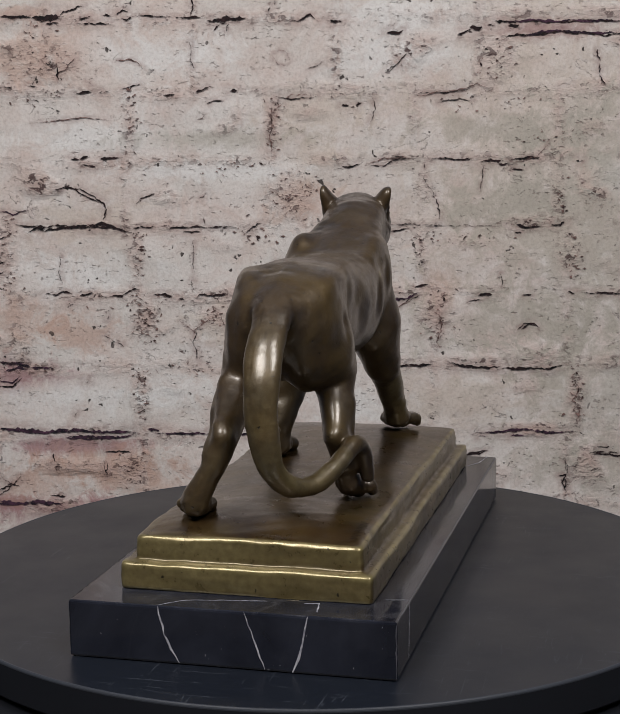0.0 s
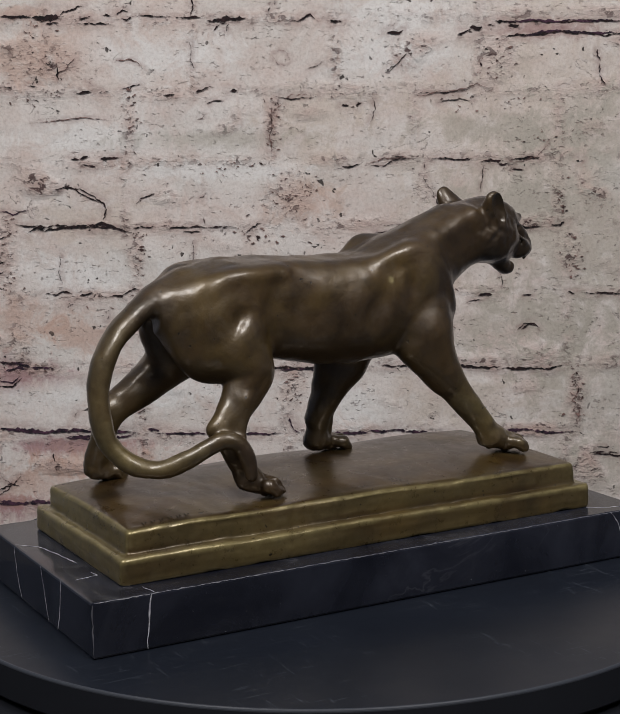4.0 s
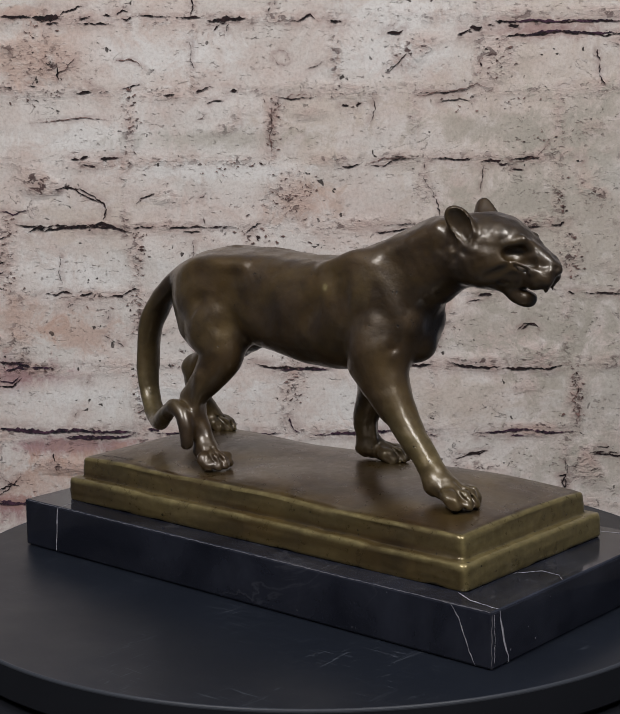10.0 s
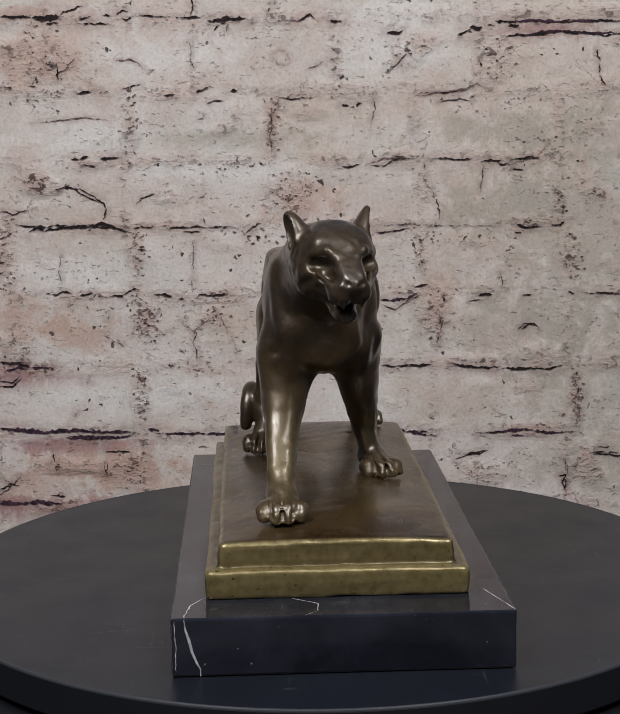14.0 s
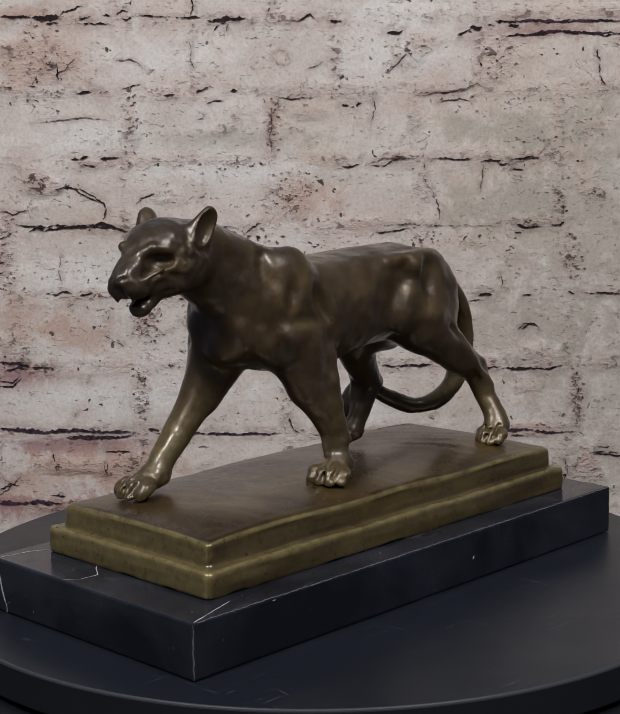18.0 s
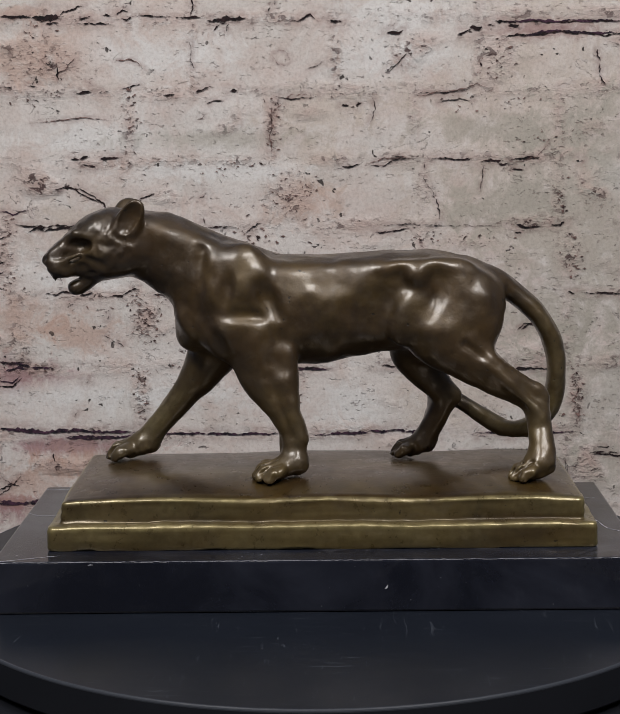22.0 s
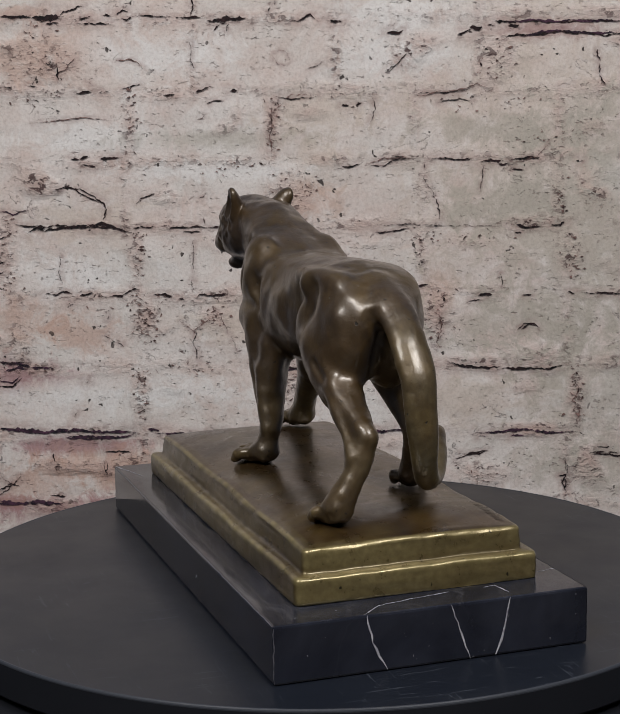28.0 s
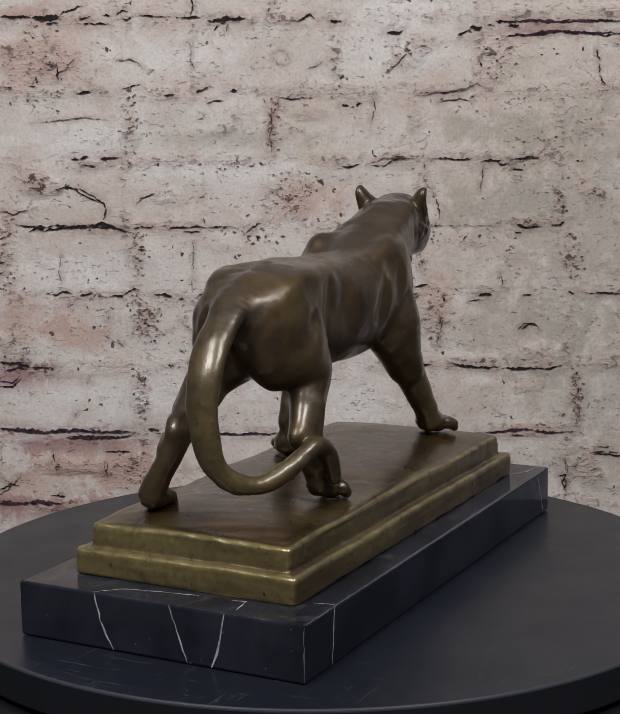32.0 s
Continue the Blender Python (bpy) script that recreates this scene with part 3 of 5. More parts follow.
def panther_body(clay):
    y0 = -0.0015
    # the last number of each row is the height of the flat of the back
    clay.trunk([(-0.099, 0.164, 0.142, 0.012, y0, 0.1600), (-0.094, 0.170, 0.134, 0.019, y0, 0.1645), (-0.085, 0.1755, 0.126, 0.0222, y0, 0.1700), (-0.073, 0.181, 0.122, 0.0252, y0, 0.1752),
                (-0.060, 0.183, 0.121, 0.0262, y0, 0.1772), (-0.040, 0.183, 0.1225, 0.0268, y0, 0.1768), (-0.020, 0.181, 0.1185, 0.0275, y0, 0.1755), (0.0, 0.180, 0.1150, 0.0285, y0, 0.1750),
                (0.020, 0.181, 0.1142, 0.0300, y0, 0.1755), (0.035, 0.184, 0.1155, 0.0288, y0, 0.1785), (0.050, 0.187, 0.1185, 0.0265, y0, 0.1825), (0.062, 0.189, 0.122, 0.0235, y0, 0.1865),
                (0.071, 0.187, 0.130, 0.018, y0, 0.1890), (0.076, 0.179, 0.140, 0.012, y0, 0.1900)], 2.05)
    # neck and throat, with a ridge along either side
    clay.chain([(0.048, y0, 0.159, 0.0235, 0.95), (0.068, y0, 0.1690, 0.0220, 0.88), (0.086, y0, 0.1790, 0.0200, 0.85), (0.104, 0.0, 0.1830, 0.0180, 0.95)], 0.008, 3)
    for s in (-1, 1):
        clay.limb((0.052, y0 + s * 0.0165, 0.1755), (0.092, y0 + s * 0.0115, 0.1925), 0.0038, 0.0034, 0.009)
    clay.limb((0.062, y0, 0.139), (0.070, y0, 0.131), 0.0135, 0.0075, 0.010, 1.4)
    # shoulder blades and upper arms
    clay.lump((0.050, -0.0200, 0.156), (0.0135, 0.0095, 0.0232), 0.006, (0, -20, 0))
    clay.lump((0.0405, 0.0170, 0.158), (0.0140, 0.0100, 0.0245), 0.006, (0, -14, 0))
    clay.lump((0.060, -0.0175, 0.136), (0.0145, 0.0110, 0.0170), 0.008, (0, 28, 0))
    clay.lump((0.046, 0.0162, 0.1345), (0.0155, 0.0112, 0.0135), 0.006, (0, 30, 0))
    # haunches
    clay.lump((-0.067, -0.0118, 0.140), (0.0255, 0.0136, 0.0280), 0.009, (0, 25, 0))
    clay.lump((-0.074, 0.0110, 0.141), (0.0250, 0.0140, 0.0255), 0.009, (0, -25, 0))
    clay.lump((-0.056, -0.0195, 0.1640), (0.0165, 0.0058, 0.0070), 0.006, (0, -8, 0))
    clay.lump((-0.066, 0.0165, 0.1645), (0.0165, 0.0058, 0.0072), 0.006, (0, 12, 0))
    # sit bones on either side of the tail
    clay.limb((-0.083, -0.0140, 0.1575), (-0.0955, -0.0110, 0.1520), 0.0036, 0.0038, 0.0025)
    clay.limb((-0.083, 0.0130, 0.1600), (-0.0955, 0.0095, 0.1520), 0.0038, 0.0038, 0.0025)
    clay.limb((-0.0935, 0.0110, 0.1490), (-0.0920, 0.0150, 0.1300), 0.0048, 0.0042, 0.004)
    clay.limb((-0.0925, -0.0115, 0.1490), (-0.0850, -0.0155, 0.1290), 0.0048, 0.0042, 0.004)
    clay.limb((-0.0990, 0.0020, 0.1440), (-0.0900, 0.0010, 0.1220), 0.0030, 0.0050, 0.004, 1, True)
    # hollows along the flanks
    clay.lump((-0.030, 0.0305, 0.1460), (0.0120, 0.0055, 0.0100), 0.009, (0, -15, 0), True)
    clay.lump((-0.046, 0.0325, 0.1560), (0.0055, 0.0050, 0.0090), 0.011, (0, -30, 0), True)
    clay.lump((-0.028, -0.0345, 0.1500), (0.0130, 0.0055, 0.0120), 0.012, (0, 15, 0), True)
    clay.lump((0.020, -0.0365, 0.1480), (0.0060, 0.0055, 0.0140), 0.009, (0, 15, 0), True)
    # grooves in front of and behind the shoulders
    clay.limb((0.0610, 0.0260, 0.146), (0.0560, 0.0300, 0.140), 0.0018, 0.0014, 0.004, 1, True)
    clay.limb((0.030, 0.0290, 0.1440), (0.050, 0.0310, 0.1450), 0.0016, 0.0014, 0.005, 1, True)
    clay.limb((-0.050, 0.0300, 0.128), (-0.075, 0.0320, 0.1345), 0.0020, 0.0012, 0.006, 1, True)


def panther_muscles(clay):
    """Bones and muscles that stand out under the skin."""
    # right flank: hip ridge, shoulder blade with its crease, haunch and upper arm
    clay.chain([(-0.0865, -0.0180, 0.1570, 0.0032), (-0.0766, -0.0212, 0.1642, 0.0036), (-0.0644, -0.0226, 0.1684, 0.0038), (-0.0475, -0.0226, 0.1690, 0.0036), (-0.0330, -0.0210, 0.1680, 0.0026)], 0.005, 4)
    clay.chain([(0.0248, -0.0225, 0.1695, 0.0026), (0.0369, -0.0224, 0.1745, 0.0034), (0.0465, -0.0218, 0.1762, 0.0036), (0.0586, -0.0218, 0.1730, 0.0034), (0.0640, -0.0222, 0.1645, 0.0034),
                (0.0684, -0.0214, 0.1555, 0.0036), (0.0722, -0.0186, 0.1445, 0.0036)], 0.0075, 6)
    clay.lump((-0.0700, -0.0218, 0.1500), (0.0120, 0.0046, 0.0110), 0.010, (0, 20, 0))
    clay.lump((-0.0565, -0.0232, 0.1365), (0.0085, 0.0058, 0.0130), 0.005, (0, 25, 0))
    clay.lump((-0.0635, -0.0318, 0.1440), (0.0040, 0.0050, 0.0095), 0.004, (0, 30, 0), True)
    clay.lump((-0.0395, -0.0324, 0.1570), (0.0065, 0.0062, 0.0145), 0.005, (0, 22, 0), True)
    clay.lump((-0.0420, -0.0310, 0.1340), (0.0050, 0.0060, 0.0120), 0.005, (0, 10, 0), True)
    clay.lump((0.0215, -0.0345, 0.1490), (0.0052, 0.0058, 0.0140), 0.005, (0, 18, 0), True)
    clay.lump((0.0430, -0.0352, 0.1570), (0.0042, 0.0055, 0.0130), 0.005, (0, 5, 0), True)
    clay.lump((0.0545, -0.0232, 0.1600), (0.0085, 0.0060, 0.0130), 0.005, (0, -15, 0))
    clay.lump((0.0575, -0.0258, 0.1375), (0.0095, 0.0056, 0.0115), 0.005, (0, 30, 0))
    clay.lump((0.0690, -0.0245, 0.1290), (0.0040, 0.0050, 0.0090), 0.004, (0, 30, 0), True)
    clay.lump((0.0450, -0.0300, 0.1265), (0.0050, 0.0050, 0.0075), 0.005, (0, 40, 0), True)
    # left flank: shoulder blade, the dents behind it, upper arm
    clay.lump((0.0440, 0.0184, 0.1590), (0.0135, 0.0084, 0.0200), 0.010, (0, -12, 0))
    clay.chain([(0.0610, 0.0200, 0.1800, 0.0014), (0.0630, 0.0245, 0.1640, 0.0024), (0.0655, 0.0235, 0.1460, 0.0020)], 0.004, 4, carve=True)
    clay.lump((0.0250, 0.0305, 0.1530), (0.0052, 0.0070, 0.0120), 0.0040, (0, 25, 0), True)
    clay.lump((0.0480, 0.0308, 0.1580), (0.0036, 0.0042, 0.0105), 0.0035, (0, -10, 0), True)
    clay.lump((0.0440, 0.0244, 0.1365), (0.0130, 0.0062, 0.0080), 0.0070, (0, 18, 0))
    clay.limb((0.0300, 0.0315, 0.1452), (0.0560, 0.0310, 0.1470), 0.0022, 0.0018, 0.004, 1, True)
    clay.lump((0.0330, 0.0240, 0.1300), (0.0075, 0.0058, 0.0110), 0.005, (0, -10, 0))
    clay.lump((0.0540, 0.0300, 0.1290), (0.0045, 0.0050, 0.0100), 0.004, (0, 25, 0), True)
    # the hollow over the ribs and the flank
    clay.lump((-0.0040, 0.0318, 0.1640), (0.0180, 0.0070, 0.0058), 0.0070, (0, -3, 0), True)
    clay.lump((-0.0350, 0.0300, 0.1490), (0.0058, 0.0056, 0.0160), 0.0100, (0, -8, 0), True)
    # left hip: ridge, knobs and the dents between
    clay.chain([(-0.0343, 0.0200, 0.1690, 0.0024), (-0.0488, 0.0215, 0.1706, 0.0034), (-0.0608, 0.0212, 0.1702, 0.0036), (-0.0729, 0.0190, 0.1672, 0.0034), (-0.0826, 0.0160, 0.1618, 0.0030), (-0.0898, 0.0128, 0.1550, 0.0028)], 0.0045, 4)
    clay.lump((-0.0540, 0.0236, 0.1655), (0.0075, 0.0050, 0.0058), 0.0040)
    clay.lump((-0.0640, 0.0300, 0.1610), (0.0050, 0.0050, 0.0080), 0.0075, (0, 30, 0), True)
    clay.lump((-0.0740, 0.0190, 0.1590), (0.0068, 0.0052, 0.0080), 0.004)
    clay.lump((-0.0790, 0.0185, 0.1400), (0.0135, 0.0052, 0.0150), 0.010, (0, -20, 0))
    clay.lump((-0.0605, 0.0280, 0.1460), (0.0050, 0.0062, 0.0130), 0.005, (0, -15, 0), True)
    clay.lump((-0.0480, 0.0222, 0.1420), (0.0085, 0.0058, 0.0150), 0.006, (0, -15, 0))
    clay.chain([(-0.0660, 0.0240, 0.1280, 0.0030), (-0.0850, 0.0232, 0.1205, 0.0028), (-0.1130, 0.0195, 0.1040, 0.0022)], 0.007, 3)
    # breastbone and chest
    clay.lump((0.0715, -0.0115, 0.1420), (0.0060, 0.0085, 0.0110), 0.004, (0, 20, 0))
    clay.lump((0.0695, 0.0100, 0.1400), (0.0060, 0.0085, 0.0110), 0.004, (0, 20, 0))


def panther_legs(clay):
    k = 0.006
    # right foreleg, stepping forward
    clay.chain([(0.057, -0.0190, 0.128, 0.0155), (0.0640, -0.0200, 0.112, 0.0118), (0.0735, -0.0210, 0.0985, 0.0086), (0.0850, -0.0222, 0.0835, 0.0066), (0.0945, -0.0232, 0.0715, 0.0066), (0.0985, -0.0235, 0.0660, 0.0066)], k, 10)
    clay.limb((0.050, -0.019, 0.122), (0.067, -0.0205, 0.103), 0.0100, 0.0075, 0.004)
    clay.limb((0.066, -0.0275, 0.108), (0.083, -0.0255, 0.084), 0.0030, 0.0022, 0.004)
    paw(clay, (0.0985, -0.0236, 0.0645), (0.1085, -0.0237, 0.0605), (0.1190, -0.0237, 0.0580), 0.0056, 0.0083)
    # left foreleg, upright
    clay.chain([(0.035, 0.0165, 0.130, 0.0158), (0.0292, 0.0190, 0.1130, 0.0134), (0.0210, 0.0216, 0.0960, 0.0095), (0.0140, 0.0236, 0.0820, 0.0073), (0.0132, 0.0255, 0.0715, 0.0069), (0.0135, 0.0268, 0.0650, 0.0067)], k, 10, 0.84)
    clay.limb((0.018, 0.0205, 0.124), (0.0150, 0.0235, 0.100), 0.0070, 0.0050, 0.004)
    clay.limb((0.028, 0.0250, 0.108), (0.017, 0.0268, 0.085), 0.0030, 0.0020, 0.004)
    paw(clay, (0.0130, 0.0275, 0.0640), (0.0225, 0.0310, 0.0605), (0.0320, 0.0338, 0.0580), 0.0056, 0.0083)
    # right hind leg
    clay.chain([(-0.060, -0.0180, 0.132, 0.0185), (-0.0535, -0.0212, 0.119, 0.0138), (-0.0605, -0.0240, 0.1050, 0.0100), (-0.0700, -0.0262, 0.0930, 0.0078), (-0.0690, -0.0275, 0.0840, 0.0068), (-0.0632, -0.0288, 0.0720, 0.0062), (-0.0600, -0.0296, 0.0650, 0.0064)], k, 10, 0.86)
    clay.lump((-0.0755, -0.0262, 0.0915), (0.0052, 0.0040, 0.0045), 0.004)
    paw(clay, (-0.0595, -0.0300, 0.0635), (-0.0515, -0.0322, 0.0606), (-0.0430, -0.0338, 0.0580), 0.0047, 0.0069)
    # left hind leg, stretched back
    clay.chain([(-0.066, 0.0160, 0.134, 0.0190), (-0.0790, 0.0192, 0.1215, 0.0138), (-0.0960, 0.0178, 0.1090, 0.0098), (-0.1120, 0.0172, 0.0990, 0.0072), (-0.1180, 0.0198, 0.0900, 0.0066), (-0.1190, 0.0265, 0.0760, 0.0068), (-0.1185, 0.0305, 0.0690, 0.0074), (-0.1178, 0.0325, 0.0640, 0.0080)], k, 10, 0.82)
    clay.lump((-0.1195, 0.0175, 0.1005), (0.0036, 0.0042, 0.0050), 0.006, (0, 40, 0))
    clay.limb((-0.085, 0.0240, 0.1230), (-0.116, 0.0205, 0.1040), 0.0026, 0.0020, 0.005)
    paw(clay, (-0.1175, 0.0335, 0.0630), (-0.1120, 0.0345, 0.0602), (-0.1035, 0.0360, 0.0584), 0.0043, 0.0074)


def panther_sinews(clay):
    """Grooves and tendons along the legs, and the sharp fold before the left shoulder."""
    for a, b in (((0.0265, 0.0310, 0.1130), (0.0140, 0.0305, 0.0800)),
                 ((-0.0780, 0.0300, 0.1290), (-0.1120, 0.0280, 0.1040)), ((-0.0480, -0.0340, 0.1170), (-0.0665, -0.0345, 0.0930))):
        clay.limb(a, b, 0.0010, 0.0008, 0.004, 1, True)
    for a, b in (((0.0720, -0.0270, 0.1080), (0.0940, -0.0275, 0.0760)), ((0.0180, 0.0275, 0.1100), (0.0095, 0.0275, 0.0780)),
                 ((-0.0900, 0.0262, 0.1180), (-0.1190, 0.0262, 0.0900)), ((-0.0610, -0.0315, 0.1060), (-0.0655, -0.0335, 0.0740))):
        clay.limb(a, b, 0.0016, 0.0013, 0.007)
    for a, b in (((0.0890, -0.0200, 0.0860), (0.1010, -0.0215, 0.0680)), ((0.0200, 0.0205, 0.0900), (0.0205, 0.0240, 0.0680))):
        clay.limb(a, b, 0.0014, 0.0014, 0.002)


def panther_skin_folds(clay):
    """Low ridges on thigh and forearm, and the wrinkles at the root of the tail."""
    clay.limb((-0.0500, -0.0265, 0.1280), (-0.0560, -0.0260, 0.1100), 0.0020, 0.0018, 0.008)
    clay.limb((0.0560, -0.0260, 0.1180), (0.0680, -0.0265, 0.1020), 0.0022, 0.0016, 0.008)
    # wrinkles where the tail leaves the back
    for i in range(4):
        x = -0.0745 - 0.0052 * i
        z = 0.1700 - 0.0028 * i
        clay.limb((x, 0.0165 - 0.0012 * i, z), (x - 0.0075, 0.0165 - 0.0016 * i, z - 0.0105), 0.0007, 0.0009, 0.0016, 1, True)


def panther_tail(clay):
    clay.chain([(-0.080, -0.0020, 0.1640, 0.0085, 1.2), (-0.0965, -0.0030, 0.1588, 0.0072, 1.5), (-0.1115, -0.0040, 0.1490, 0.0062, 1.6), (-0.1242, -0.0043, 0.1345, 0.0057, 1.62),
                (-0.1300, -0.0045, 0.1190, 0.0055, 1.58), (-0.1305, -0.0060, 0.1005, 0.0054, 1.45), (-0.1265, -0.0085, 0.0855, 0.0052, 1.25), (-0.1170, -0.0140, 0.0752, 0.0052, 1.15),
                (-0.1050, -0.0220, 0.0730, 0.0051, 1.05), (-0.0925, -0.0300, 0.0785, 0.0049, 1.0), (-0.0820, -0.0350, 0.0852, 0.0047, 1.0), (-0.0745, -0.0375, 0.0872, 0.0046, 1.0),
                (-0.0675, -0.0388, 0.0832, 0.0043, 1.0), (-0.0640, -0.0400, 0.0745, 0.0038, 1.0), (-0.0632, -0.0408, 0.0680, 0.0030, 1.0)], 0.004, 5)


def panther_head(clay):
    m = Matrix.Translation((0.105, 0.0016, 0.1825)) @ Euler((0, 0, radians(12))).to_matrix().to_4x4()

    def at(u, v, w):
        return tuple(m @ Vector((u, v, w)))

    def lump(c, r, k, turn=(0, 0, 0), carve=False):
        clay.lump(at(*c), r, k, (turn[0], turn[1], turn[2] + 12), carve)

    def limb(a, b, ra, rb, k, flat=1.0, carve=False):
        clay.limb(at(*a), at(*b), ra, rb, k, flat, carve)
    lump((0.006, 0, 0.0010), (0.0240, 0.0184, 0.0168), 0.006)
    lump((0.014, 0, 0.0094), (0.0125, 0.0142, 0.0060), 0.005, (0, 28, 0))
    limb((0.014, 0, -0.0035), (0.0305, 0, -0.0080), 0.0138, 0.0086, 0.004)
    # broad flat bridge and the nose pad
    for s in (-1, 1):
        limb((0.0215, s * 0.0034, 0.0052), (0.0375, s * 0.0026, -0.0048), 0.0040, 0.0036, 0.0025)
    lump((0.0394, 0, -0.0074), (0.0044, 0.0066, 0.0042), 0.0015, (0, 20, 0))
    lump((0.012, 0, -0.0128), (0.0155, 0.0122, 0.0070), 0.004)
    # short blunt lower jaw
    limb((0.0170, 0, -0.0165), (0.0240, 0, -0.0226), 0.0054, 0.0040, 0.0022, 1.4)
    lump((0.0268, 0, -0.0232), (0.0034, 0.0052, 0.0037), 0.0015, (0, 15, 0))
    for s in (-1, 1):
        lump((0.0030, s * 0.0115, -0.0035), (0.0165, 0.0088, 0.0125), 0.005, (0, 12, 0))
        lump((0.0338, s * 0.0048, -0.0122), (0.0076, 0.0054, 0.0054), 0.0025)
        limb((0.0290, s * 0.0095, -0.0062), (0.0130, s * 0.0155, -0.0035), 0.0018, 0.0030, 0.004)
    # mouth
    limb((0.0205, 0, -0.0168), (0.0300, 0, -0.0190), 0.0008, 0.0020, 0.0008, 4.5, True)
    limb((0.0300, 0, -0.0190), (0.0420, 0, -0.0218), 0.0020, 0.0032, 0.0008, 4.0, True)
    for s in (-1, 1):
        limb((0.0275, s * 0.0075, -0.0176), (0.0165, s * 0.0122, -0.0140), 0.0012, 0.0006, 0.0016, 1, True)
        # wide hollow socket, sunken eye, and the sharp edges round it
        lump((0.0262, s * 0.0122, 0.0006), (0.0086, 0.0060, 0.0044), 0.0012, (14 * s, 0, -30 * s), True)
        lump((0.0290, s * 0.0112, -0.0044), (0.0066, 0.0058, 0.0046), 0.0014, (0, 20, -22 * s), True)
        limb((0.0296, s * 0.0042, 0.0034), (0.0262, s * 0.0086, 0.0066), 0.0018, 0.0021, 0.0016)
        limb((0.0262, s * 0.0086, 0.0066), (0.0185, s * 0.0146, 0.0048), 0.0021, 0.0012, 0.0016)
        limb((0.0330, s * 0.0088, -0.0080), (0.0240, s * 0.0125, -0.0040), 0.0013, 0.0012, 0.0016)
        limb((0.0392, s * 0.0060, -0.0088), (0.0310, s * 0.0100, -0.0092), 0.0013, 0.0010, 0.0016)
        # folds of the muzzle
        limb((0.0290, s * 0.0125, -0.0090), (0.0235, s * 0.0140, -0.0140), 0.0013, 0.0008, 0.0025, 1, True)
        limb((0.0225, s * 0.0152, -0.0060), (0.0120, s * 0.0190, -0.0110), 0.0014, 0.0010, 0.003, 1, True)
        # nostrils and a short fang in the upper lip
        limb((0.0432, s * 0.0030, -0.0072), (0.0415, s * 0.0058, -0.0062), 0.0013, 0.0008, 0.0008, 1, True)
        limb((0.0376, s * 0.0048, -0.0155), (0.0372, s * 0.0046, -0.0186), 0.0014, 0.0008, 0.0012)
        # thin pointed ears, deeply hollow on the outside
        tip = 0.0214 if s > 0 else 0.0198
        clay.chain([(*at(-0.0005, s * 0.0138, 0.0090), 0.0082, 0.85), (*at(-0.0032, s * 0.0176, 0.0158), 0.0070, 0.66), (*at(-0.0052, s * 0.0196, tip - 0.0014), 0.0052, 0.52)], 0.0022, 6)
        clay.chain([(*at(0.0020, s * 0.0206, 0.0085), 0.0030, 0.8), (*at(0.0002, s * 0.0206, 0.0120), 0.0048, 0.66), (*at(-0.0024, s * 0.0218, 0.0165), 0.0052, 0.62), (*at(-0.0046, s * 0.0226, tip - 0.0016), 0.0040, 0.55)], 0.0006, 6, carve=True)
        limb((0.0050, s * 0.0165, 0.0090), (0.0125, s * 0.0145, 0.0052), 0.0018, 0.0012, 0.003)


PX, PY, PZ0 = 0.1424, 0.0618, MZ + 0.0002
PCX, PCY = -0.0012, 0.0013


